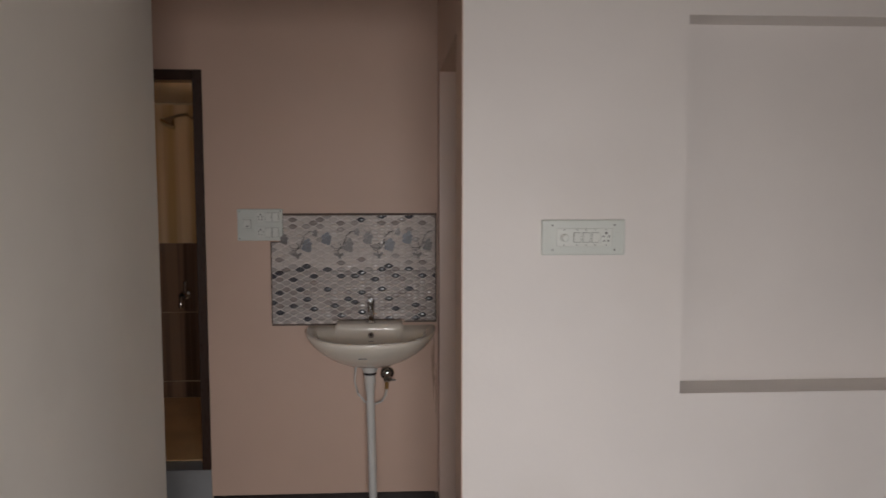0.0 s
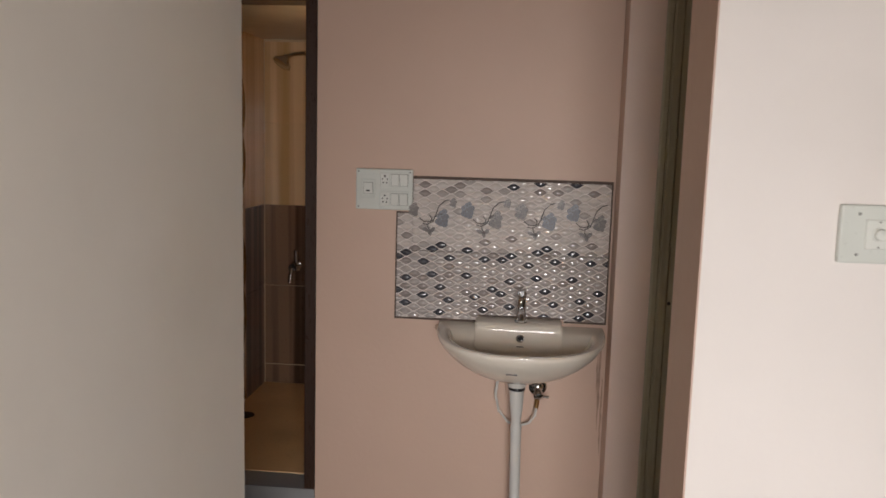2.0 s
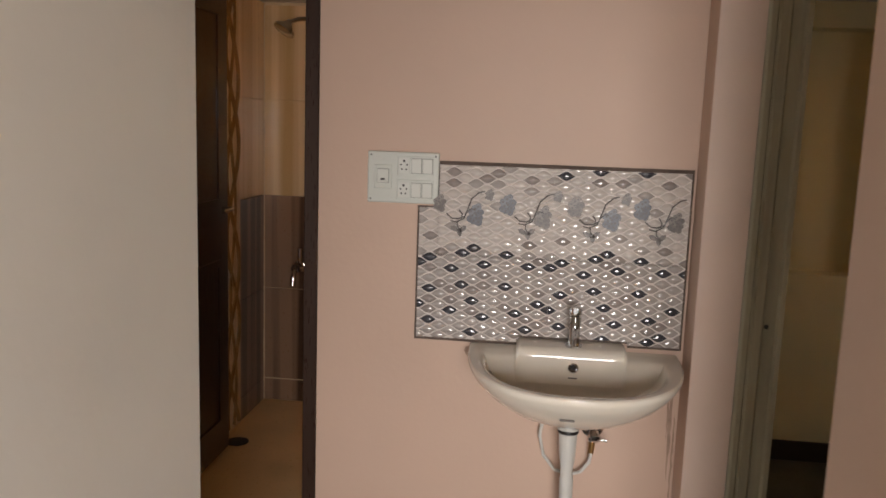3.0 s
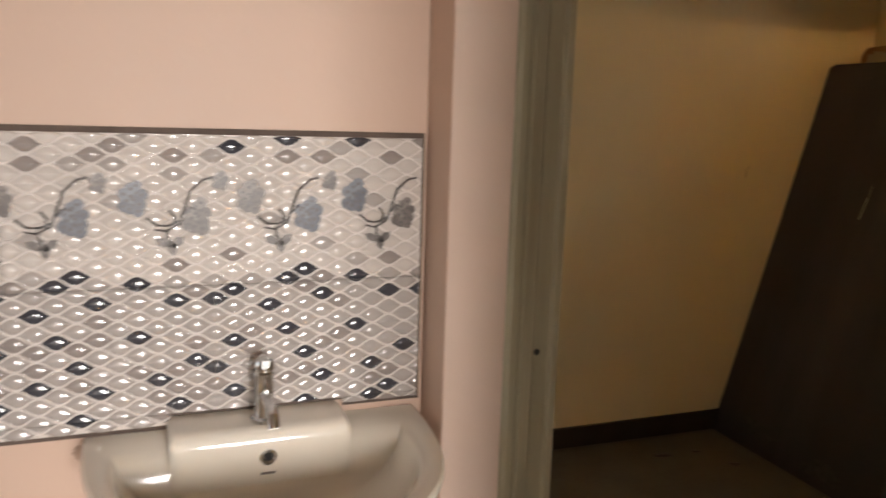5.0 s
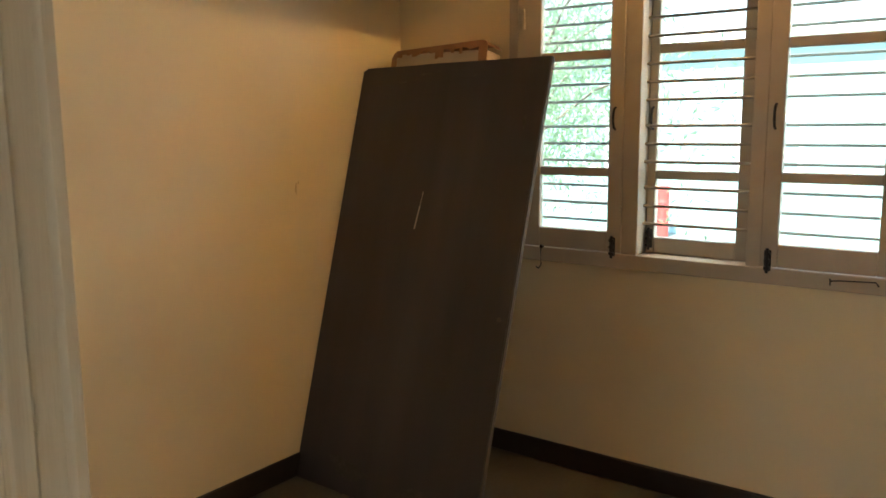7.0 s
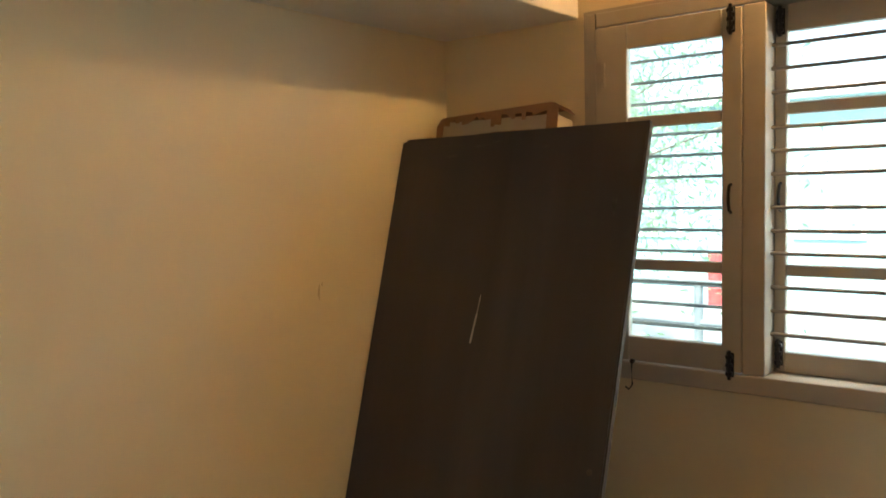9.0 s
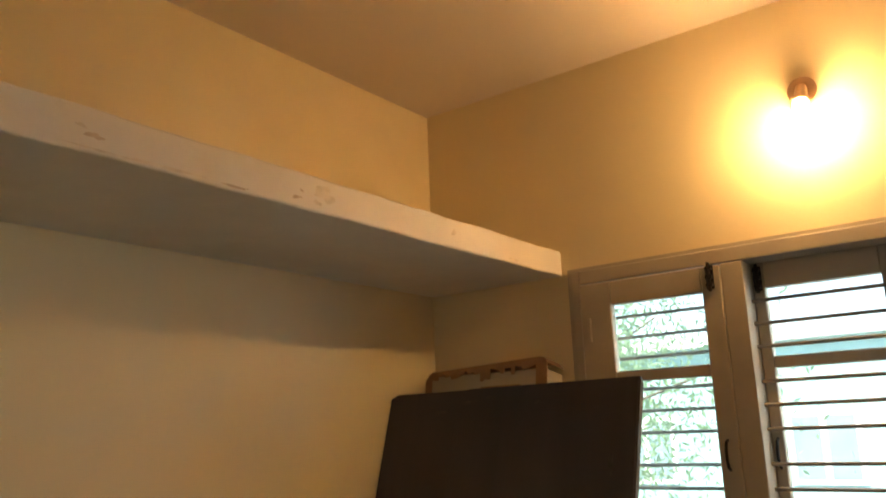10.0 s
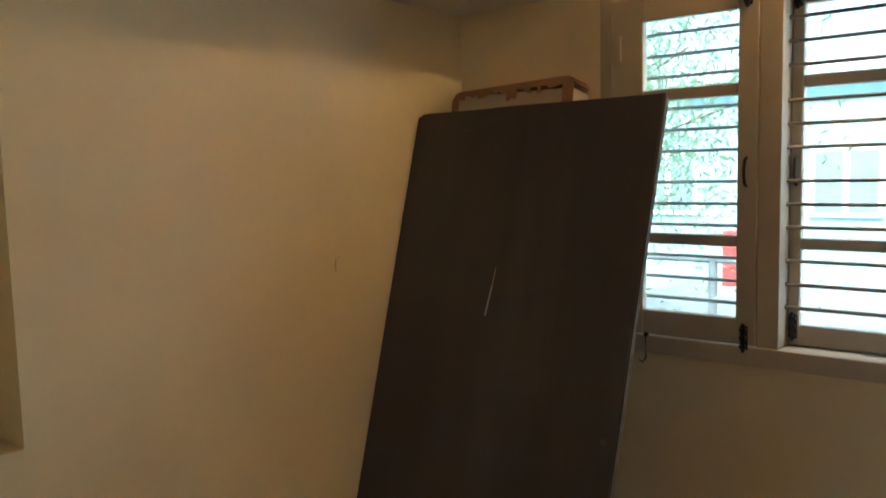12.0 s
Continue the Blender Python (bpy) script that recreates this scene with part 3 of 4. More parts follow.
tube(bm, (3.385, 4.44, 0.967), (3.397, 4.44, 0.967), 0.008, n=10)
part("stay_hook", bm, M_BLACK, win, "thin iron window stay hook", True)
bm = bmesh.new()
sweep(bm, [(3.389, 3.31, 0.94), (3.384, 3.28, 0.945), (3.384, 3.17, 0.95), (3.384, 3.16, 0.937)], 0.003, 6)
sweep(bm, [(3.389, 3.31, 0.925), (3.384, 3.31, 0.945), (3.384, 3.312, 0.95)], 0.003, 6)
part("stay_hook", bm, M_BLACK, win, "thin iron window stay hook", True)

# ---- bulb on the wall over the window ----
lamp = empty("wall_lamp", (XW, 3.785, 2.55), "lit warm bulb in a brown angled holder above the window", "lamp")
bm = bmesh.new()
lathe(bm, (XW + 0.001, 3.785, 2.555), (-1, 0, 0), [(0, 0.042), (0.008, 0.042), (0.014, 0.034), (0.02, 0.02)])
part("base", bm, M_HOLDER, lamp, smooth=True)
bm = bmesh.new()
lathe(bm, (XW - 0.015, 3.785, 2.557), (-0.62, -0.05, -0.78), [(0, 0.017), (0.03, 0.019), (0.06, 0.021), (0.062, 0.025), (0.085, 0.025), (0.088, 0.02)])
part("holder", bm, M_HOLDER, lamp, "brown bakelite bulb holder", True)
bm = bmesh.new()
lathe(bm, Vector((XW - 0.015, 3.785, 2.557)) + 0.086 * Vector((-0.62, -0.05, -0.78)).normalized(), (-0.62, -0.05, -0.78),
      [(0, 0.012), (0.01, 0.013), (0.022, 0.018), (0.036, 0.0225), (0.048, 0.0235), (0.060, 0.0205), (0.068, 0.014), (0.072, 0.005)])
part("bulb", bm, M_BULB, lamp, "glowing warm bulb", True)

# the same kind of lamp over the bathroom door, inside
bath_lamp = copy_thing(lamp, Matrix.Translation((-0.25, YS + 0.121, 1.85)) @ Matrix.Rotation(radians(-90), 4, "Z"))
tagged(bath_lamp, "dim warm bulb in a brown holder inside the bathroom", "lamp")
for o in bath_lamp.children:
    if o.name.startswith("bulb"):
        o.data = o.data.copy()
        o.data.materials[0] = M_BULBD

# ---- loose boards in the corner ----
TL, TR, LEAN_X = Vector((3.155, 5.214, 1.754)), Vector((3.13, 4.258, 1.750)), 0.495
across = (TR - TL)
across.z = 0
wide = across.length
across.normalize()
n_h = Vector((-across.y, across.x, 0))
if n_h.x < 0:
    n_h = -n_h
up = (n_h * LEAN_X + Vector((0, 0, 1.73))).normalized()
out = across.cross(up)
tall = math.hypot(LEAN_X, 1.73)
M_LEANT = Matrix((across, out, up)).transposed().to_4x4()
M_LEANT.translation = TL - up * tall
M_LEANT.translation.z = 0.002
side = 1.0 if out.x > 0 else -1.0
door = empty("door_panel", (0, 0, 0), "dull dark brown flush door panel leaning in the corner", "door panel")
bm = bmesh.new()
prof = [(0.008, 0), (wide - 0.016, 0), (wide, tall), (0.34, tall), (0.335, tall - 0.003), (0.026, tall - 0.002), (0.02, tall - 0.010), (0.004, tall - 0.015), (0, tall - 0.03)]
fa = [bm.verts.new((x, 0, z)) for x, z in prof]
fb = [bm.verts.new((x, 0.022 * side, z)) for x, z in prof]
bm.faces.new(fa)
bm.faces.new(fb[::-1])
for k in range(len(prof)):
    bm.faces.new((fa[k], fa[(k + 1) % len(prof)], fb[(k + 1) % len(prof)], fb[k]))
bmesh.ops.recalc_face_normals(bm, faces=bm.faces[:])
bmesh.ops.bevel(bm, geom=[e for e in bm.edges if e.calc_length() > 0.1], offset=0.003, segments=2, affect="EDGES")
part("leaf", bm, M_DOORB, door)
bm = bmesh.new()
vs = [bm.verts.new((x, y * side, z)) for x, z in ((wide - 0.0155, 0.01), (wide - 0.013, 0.01), (wide + 0.003, tall - 0.01), (wide + 0.0005, tall - 0.01)) for y in (0.002, 0.020)]
for f in ((0, 2, 4, 6), (1, 7, 5, 3), (0, 1, 3, 2), (2, 3, 5, 4), (4, 5, 7, 6), (6, 7, 1, 0)):
    bm.faces.new([vs[i] for i in f])
part("edge_strip", bm, M_EDGE, door, "worn raw edge strip")
bm = bmesh.new()
pts = [(0.437, 1.105), (0.441, 1.145), (0.447, 1.20), (0.452, 1.26)]
for (a, b), (c, d), w in zip(pts, pts[1:], (0.008, 0.007, 0.003)):
    vs = [bm.verts.new((p[0] + s, -0.0006 * side, p[1])) for p, s in (((a, b), -w / 2), ((a, b), w / 2), ((c, d), w / 2), ((c, d), -w / 2))]
    bm.faces.new(vs)
part("scratch", bm, M_SCRAT, door, "pale scratch in the board")
bm = bmesh.new()
lathe(bm, (wide - 0.05, 0, 0.80), (0, -side, 0), [(0, 0.009), (0.001, 0.009), (0.0015, 0.007)], 14)
part("keyhole_plate", bm, M_EDGE, door, "small pale lock hole", True)
for k, (u, v, ru, rv) in enumerate(((0.24, 1.725, 0.02, 0.006), (0.36, 1.755, 0.03, 0.005), (0.44, 1.765, 0.018, 0.004), (0.62, 1.74, 0.012, 0.005), (0.30, 0.10, 0.10, 0.035), (0.66, 0.07, 0.13, 0.03), (0.88, 1.55, 0.008, 0.03))):
    part("dust_smear", blot(u, v, ru, rv, lambda a, b: (a, -0.0007 * side, b), 90 + k), M_DUST, door, "pale dusty smear")
door.matrix_world = M_LEANT

carton = empty("flat_carton", (0, 0, 0), "flat brown-edged white carton behind the door panel", "carton")
CW, CH, CT = 0.50, 1.845, 0.12
bm = bmesh.new()
box(bm, (0.008, 0.0, 0.0), (CW - 0.008, CT, CH - 0.03))
part("body", bm, M_FOAM, carton, "dirty white packing sheet")
random.seed(8)
bm = bmesh.new()
n_c = 36
for i in range(n_c):
    u0, u1 = CW * i / n_c, CW * (i + 1) / n_c
    tops = []
    for u in (u0, u1):
        f = u / CW
        tops.append(CH - 0.014 + 0.026 * f - 0.03 * max(0, 1 - f / 0.06) ** 2 - 0.02 * max(0, (f - 0.95) / 0.05) ** 2)
    d = 0.02 + 0.008 * math.sin(i * 0.9) + random.uniform(0, 0.012)
    if i in (17, 18, 19, 26):
        d += 0.03
    if i < 2 or i > n_c - 4:
        d = 0.12
    for y0, y1 in ((-0.004, -0.0005), (-0.004, CT + 0.002)):
        dd = d if y1 < 0 else 0.004
        vs = [bm.verts.new(p) for p in ((u0, y0, tops[0] - dd), (u1, y0, tops[1] - dd), (u1, y1, tops[1] - dd), (u0, y1, tops[0] - dd),
                                         (u0, y0, tops[0]), (u1, y0, tops[1]), (u1, y1, tops[1]), (u0, y1, tops[0]))]
        for q in ((0, 1, 5, 4), (1, 2, 6, 5), (2, 3, 7, 6), (3, 0, 4, 7), (4, 5, 6, 7), (3, 2, 1, 0)):
            bm.faces.new([vs[a] for a in q])
part("edge_band", bm, M_CARD, carton, "torn brown cardboard edge")
bm = bmesh.new()
box(bm, (0.24, -0.006, CH - 0.135), (0.40, -0.001, CH - 0.078))
part("tape", bm, M_CARD, carton, "brown tape strip")
carton.matrix_world = Matrix.Translation((2.99, 5.145, 0.0)) @ Matrix.Rotation(radians(-88.0), 4, "Z") @ Matrix.Rotation(radians(-9.3), 4, "X")

# floor scraps of dried mud by the panel
random.seed(4)
for k in range(9):
    bm = bmesh.new()
    c = Vector((random.uniform(2.2, 2.75), random.uniform(4.2, 5.05), 0.0))
    r = random.uniform(0.02, 0.05)
    ringv = [bm.verts.new(c + Vector((r * random.uniform(0.5, 1.2) * math.cos(a), 0.7 * r * random.uniform(0.5, 1.2) * math.sin(a), 0.0005))) for a in np.linspace(0, 2 * math.pi, 11)[:-1]]
    ap = bm.verts.new(c + Vector((0, 0, 0.004)))
    for i in range(10):
        bm.faces.new((ringv[i], ringv[(i + 1) % 10], ap))
    tagged(link("mud_crumb", bm, M_SKIRT), "dark dried mud flake on the floor", "debris", "mud flakes")

bm = bmesh.new()
box(bm, (XB - 0.003, YR + 0.002, 0.0), (XB + 0.0, YD + 0.0, H))
tagged(link("wall_return", bm, M_PINK), "pink plastered wall end beside the doorway", "wall", kind="structure")

# ---- washbasin ----
CX = 0.308
basin = empty("washbasin", (CX, YS, 0.9), "cream ceramic half-round washbasin fixed under the tiles", "washbasin")


def dring(bm, s, z, cy, half=0.2925, deep=0.452, n=40, flat=0.002):
    """One ring of the half-round outline, shrunk by s towards the basin's middle."""
    out_ = []
    for k in range(n + 1):
        a = math.pi * k / n
        c, sn = math.cos(a), math.sin(a)
        x = half * math.copysign(abs(c) ** 0.86, c)
        y = YS - flat - deep * abs(sn) ** 0.78
        out_.append((x, y))
    for k in range(1, 10):
        out_.append((-half + 2 * half * k / 10, YS - flat))
    return [bm.verts.new((CX + x * s, cy + (y - cy) * s, z)) for x, y in out_]


bm = bmesh.new()
levels = [(0.10, 0.748, 3.53), (0.28, 0.750, 3.53), (0.46, 0.762, 3.54), (0.66, 0.788, 3.55), (0.84, 0.824, 3.57), (0.95, 0.858, 3.6), (0.99, 0.879, 3.6), (1.0, 0.889, 3.6),
          (0.997, 0.895, 3.6), (0.985, 0.8985, 3.6)]
rings = [dring(bm, s, z, cy) for s, z, cy in levels]
# broad rim sloping inwards, then the hollow: half width, front, back, height
for half, yf, yb, z in ((0.277, 3.237, 3.663, 0.8975), (0.262, 3.255, 3.640, 0.8935), (0.250, 3.268, 3.612, 0.8885), (0.244, 3.275, 3.596, 0.882), (0.239, 3.282, 3.587, 0.871),
                        (0.229, 3.296, 3.580, 0.850), (0.205, 3.325, 3.572, 0.822), (0.160, 3.37, 3.552, 0.799), (0.09, 3.415, 3.515, 0.785), (0.03, 3.45, 3.475, 0.779)):
    rings.append(dring(bm, 1.0, z, YS, half, yb - yf, flat=YS - yb))
for a, b in zip(rings, rings[1:]):
    k = len(a)
    for i in range(k):
        bm.faces.new((a[i], a[(i + 1) % k], b[(i + 1) % k], b[i]))
bm.faces.new(rings[0][::-1])
bm.faces.new(rings[-1])
part("bowl", bm, M_CERAM, basin, smooth=True)
bm = bmesh.new()
prof = [(3.668, 0.80), (3.575, 0.80), (3.566, 0.845), (3.560, 0.895), (3.563, 0.910), (3.572, 0.918), (3.59, 0.921), (3.668, 0.922)]
cols = [(0.150, 0.006), (0.158, 0.0), (0.2, 0.0), (0.308, 0.0), (0.40, 0.0), (0.444, 0.0), (0.452, 0.006)]
grid = [[bm.verts.new((x, y + (dd if y < 3.66 else 0), z - (dd if z > 0.9 else 0))) for y, z in prof] for x, dd in cols]
for a, b in zip(grid, grid[1:]):
    for i in range(len(prof) - 1):
        bm.faces.new((a[i], a[i + 1], b[i + 1], b[i]))
bm.faces.new(grid[0])
bm.faces.new(grid[-1][::-1])
part("tap_ledge", bm, M_CERAM, basin, smooth=True)
bm = bmesh.new()
lathe(bm, (CX, 3.5655, 0.872), (0, -1, -0.1), [(0, 0.0145), (0.004, 0.0145), (0.006, 0.011), (0.003, 0.0085), (0.0025, 0.002)], 20)
ring_ob = part("overflow_ring", bm, M_CHROME, basin, "chrome overflow ring", True)
bm = bmesh.new()
lathe(bm, (CX, 3.5625, 0.8725), (0, -1, -0.1), [(0, 0.0075), (0.001, 0.0075)], 16)
part("overflow_hole", bm, M_HOLE, ring_ob)
bm = bmesh.new()
box(bm, (CX - 0.012, 3.5628, 0.841), (CX + 0.012, 3.566, 0.844))
part("maker_mark", bm, M_TAUPE, basin, "small faded grey mark")
bm = bmesh.new()
box(bm, (0.265, 3.2565, 0.83), (0.3, 3.27, 0.833))
part("maker_mark", bm, M_TAUPE, basin, "small faded grey mark")
bm = bmesh.new()
lathe(bm, (CX, 3.46, 0.777), (0, 0, 1), [(0, 0.026), (0.002, 0.026), (0.003, 0.02), (0.001, 0.012)], 20)
part("waste_grate", bm, M_CHROME, basin, "chrome waste ring", True)

tap = empty("pillar_tap", (CX, 3.605, 0.92), "chrome pillar tap standing on the basin ledge", "tap")
bm = bmesh.new()
lathe(bm, (CX, 3.605, 0.9215), (0, 0.0, 1), [(0, 0.023), (0.006, 0.023), (0.009, 0.018), (0.03, 0.0165), (0.075, 0.0165), (0.085, 0.0175), (0.088, 0.015)], 20)
part("body", bm, M_CHROME, tap, smooth=True)
bm = bmesh.new()
sweep(bm, [(CX, 3.60, 0.965), (CX, 3.575, 0.975), (CX, 3.54, 0.973), (CX, 3.512, 0.962), (CX, 3.503, 0.945)], 0.010, 12)
part("spout", bm, M_CHROME, tap, smooth=True)
bm = bmesh.new()
lathe(bm, (CX, 3.605, 1.0105), (0, 0, 1), [(0, 0.0165), (0.012, 0.0185), (0.02, 0.015), (0.024, 0.006)], 20)
box(bm, (CX - 0.007, 3.585, 1.02), (CX + 0.007, 3.625, 1.033))
part("lever", bm, M_CHROME, tap, smooth=True)

waste = empty("waste_pipe", (CX, 3.5, 0), "white plastic waste pipe from the basin to the floor", "pipe")
bm = bmesh.new()
lathe(bm, (0.303, 3.53, 0.752), (0, 0, -1), [(0, 0.042), (0.012, 0.041), (0.035, 0.031), (0.04, 0.03)], 24)
part("collar", bm, M_PVC, waste, smooth=True)
bm = bmesh.new()
lathe(bm, (0.303, 3.53, 0.7115), (0, 0, -1), [(0, 0.028), (0.003, 0.029), (0.009, 0.029), (0.011, 0.027)], 24)
part("rubber_ring", bm, M_BLACK, waste, "black rubber ring", True)
bm = bmesh.new()
lathe(bm, (0.303, 3.53, 0.70), (0.018, 0.02, -1), [(0, 0.025), (0.02, 0.0245), (0.07, 0.0215), (0.105, 0.0165), (0.125, 0.0165), (0.135, 0.0195), (0.16, 0.0185), (0.5, 0.018), (0.615, 0.018), (0.618, 0.023), (0.695, 0.024)], 20)
part("pipe", bm, M_PVC, waste, smooth=True)

valve = empty("angle_valve", (0.379, YS, 0.66), "chrome angle valve on the wall under the basin", "valve")
bm = bmesh.new()
lathe(bm, (0.379, YS + 0.001, 0.672), (0, -1, 0), [(0, 0.033), (0.006, 0.032), (0.009, 0.027), (0.006, 0.022), (0.012, 0.014), (0.03, 0.013), (0.032, 0.010)], 24)
lathe(bm, (0.381, YS - 0.028, 0.668), (0.05, -0.75, -0.55), [(0, 0.013), (0.016, 0.014), (0.018, 0.0185), (0.03, 0.0185), (0.034, 0.012)], 20)
part("body", bm, M_CHROME, valve, smooth=True)
bm = bmesh.new()
tube(bm, (0.381, 3.622, 0.652), (0.418, 3.617, 0.650), 0.005, 0.004, 10)
part("lever", bm, M_CHROME, valve, smooth=True)
bm = bmesh.new()
tube(bm, (0.379, 3.637, 0.650), (0.376, 3.637, 0.60), 0.0095, 0.008, 12)
part("tail", bm, M_BRASS, valve, "brass outlet tail", True)
hose = link("water_hose", (lambda b: (sweep(b, [(0.376, 3.63, 0.605), (0.372, 3.634, 0.575), (0.352, 3.638, 0.545), (0.318, 3.642, 0.53), (0.276, 3.642, 0.543), (0.243, 3.64, 0.585), (0.229, 3.632, 0.645), (0.236, 3.615, 0.71), (0.256, 3.6, 0.764)], 0.0052, 8), b)[1])(bmesh.new()), M_PVC, True)
tagged(hose, "thin pale hose looping below the basin", "hose")

# ---- tile panel over the basin ----
panel = empty("tile_panel", (0.23, YS, 1.15), "glazed grey lozenge tiles with flower band above the basin", "tile panel")
PX0, PX1, PZ0, PZ1, NX, NZ = -0.141, 0.602, 0.907, 1.406, -0.087, 1.284
YT = YS - 0.011


bm = bmesh.new()
cells = [((PX0 - 0.006, PZ0 - 0.007), (0.155, NZ + 0.004)), ((NX - 0.005, NZ + 0.004), (0.155, PZ1 + 0.010)), ((0.155, 0.923), (0.461, PZ1 + 0.010)), ((0.461, 0.911), (PX1 + 0.007, PZ1 + 0.010))]
for (x0, z0), (x1, z1) in cells:
    box(bm, (x0, YS - 0.006, z0), (x1, YS + 0.001, z1))
part("grout_edge", bm, M_GROUT, panel, "rough dark brown cement edge")

PITX, PITZ = 0.0621, 0.0304
LX0, LZ0 = -0.0147, 0.0037
SEAMX, SEAMZ = 0.233, 1.152
FLOWERS = [(-0.083, 1.298, 0.020, 0), (0.020, 1.270, 0.026, 1), (0.108, 1.301, 0.025, 1), (0.208, 1.271, 0.026, 0), (0.295, 1.303, 0.025, 0),
           (0.394, 1.272, 0.026, 1), (0.477, 1.303, 0.025, 1), (0.569, 1.271, 0.025, 0), (0.056, 1.326, 0.014, 0), (0.246, 1.330, 0.014, 0), (0.432, 1.330, 0.014, 0)]
# the glaze of the lozenges row by row from the lowest: d dark, m mauve, dot one of the pale ones
GLAZE = """
.....d.......
..d.....d.d..
.....d.....d.
d.....d......
...d.....d...
.d..d.....d..
d.....d......
..d..d..d..d.
.............
d.....d......
..d.d...d.d..
.............
.............
.d.....d.....
d..d.dd..d.dd
d.....d......
..d.d...d.d..
..d.....d....
.....m.....m.
m.....m......
.............
.............
.............
.............
.............
.............
.............
.............
.............
.m...........
...m.m...m.m.
.m....d......
........d.d..
""".split()


def lozenge(bm, cx, cz, idx, keep):
    """A leaf-shaped pillow of glaze with its points to the sides."""
    hx, hz, n = PITX * 0.475, PITZ * 0.5 - 0.0027, 8
    rim = []
    for k in range(n + 1):
        u_ = -1 + 2 * k / n
        rim.append((u_ * hx, hz * (0.5 + 0.5 * math.cos(math.pi * u_))))
    loop = rim + [(x, -z) for x, z in rim[-2:0:-1]]
    pts_ = [(cx + x, cz + z) for x, z in loop]
    low_x, high_x = max(cx - hx, keep.x0), min(cx + hx, keep.x1)
    low_z, high_z = max(cz - hz, keep.z0), min(cz + hz, keep.z1)
    if high_x - low_x < 0.003 or high_z - low_z < 0.002:
        return

    def cut(x, h, z):
        return bm.verts.new((min(max(x, keep.x0), keep.x1), YT - h, min(max(z, keep.z0), keep.z1)))

    rings_ = [[cut(cx + (x - cx) * q, h, cz + (z - cz) * q) for x, z in pts_] for q, h in ((1.0, 0.0003), (0.86, 0.0016), (0.62, 0.0030), (0.32, 0.0039))]
    top = cut(cx, 0.0042, cz)
    k = len(pts_)
    for i in range(k):
        for a, b in zip(rings_, rings_[1:]):
            bm.faces.new((a[i], a[(i + 1) % k], b[(i + 1) % k], b[i])).material_index = idx or 4
        bm.faces.new((rings_[-1][i], rings_[-1][(i + 1) % k], top)).material_index = idx or 4


def ridge(bm, row, keep):
    """A raised wavy line between two rows of lozenges."""
    ph = 0.5 * PITX * (row % 2)
    z_at = lambda x: LZ0 + row * PITZ / 2 + PITZ / 4 + PITZ / 4 * math.cos(2 * math.pi * (x - LX0 - ph) / PITX)
    old = None
    steps = int((keep.x1 - keep.x0) / 0.0056) + 1
    for k in range(steps + 1):
        x = keep.x0 + (keep.x1 - keep.x0) * k / steps
        z = z_at(x)
        if not (keep.z0 + 0.0016 < z < keep.z1 - 0.0016):
            old = None
            continue
        now = [bm.verts.new((x, YT - d, z + o)) for o, d in ((-0.0023, 0.0002), (-0.0013, 0.0023), (0.0, 0.0031), (0.0013, 0.0023), (0.0023, 0.0002))]
        if old:
            for i in range(4):
                bm.faces.new((old[i], old[i + 1], now[i + 1], now[i])).material_index = 5
        old = now


class Keep:
    def __init__(self, x0, x1, z0, z1):
        self.x0, self.x1, self.z0, self.z1 = x0, x1, z0, z1


random.seed(11)
TILES = [(PX0, SEAMX, 0.929, SEAMZ), (SEAMX, PX1, 0.929, SEAMZ), (PX0, 0.156, 0.909, 0.929), (0.460, PX1, 0.919, 0.929),
         (PX0, NX, SEAMZ, NZ), (NX, SEAMX, SEAMZ, PZ1), (SEAMX, PX1, SEAMZ, PZ1)]
shades = {}
for r in range(len(GLAZE)):
    for c in range(-3, 12):
        rnd = random.random()
        mark = GLAZE[r][c + 2] if 0 <= c + 2 < 13 else "."
        zz = LZ0 + (r + 60) * PITZ / 2
        if mark != ".":
            shades[r, c] = 3 if mark == "d" else 2
        elif zz < 1.165:
            shades[r, c] = 2 if rnd < 0.22 else 1
        elif zz > 1.36:
            shades[r, c] = 2 if rnd < 0.12 else (1 if rnd < 0.45 else 0)
        else:
            shades[r, c] = 1 if rnd < 0.12 else 0
for x0, x1, z0, z1 in TILES:
    bm = bmesh.new()
    box(bm, (x0, YT, z0), (x1, YS - 0.0055, z1))
    keep = Keep(x0 + 0.0002, x1 - 0.0002, z0 + 0.0002, z1 - 0.0002)
    for r in range(-1, len(GLAZE)):
        ridge(bm, r + 60, keep)
    for (r, c), i in shades.items():
        cx, cz = LX0 + PITX * (c + (r % 2) / 2), LZ0 + (r + 60) * PITZ / 2
        if x0 - PITX / 2 < cx < x1 + PITX / 2 and z0 - PITZ / 2 < cz < z1 + PITZ / 2:
            lozenge(bm, cx, cz, i, keep)
    part("tile", bm, [M_TBASE, M_TLITE, M_TMID, M_TDARK, M_TPEARL, M_TRIDGE], panel, smooth=True)


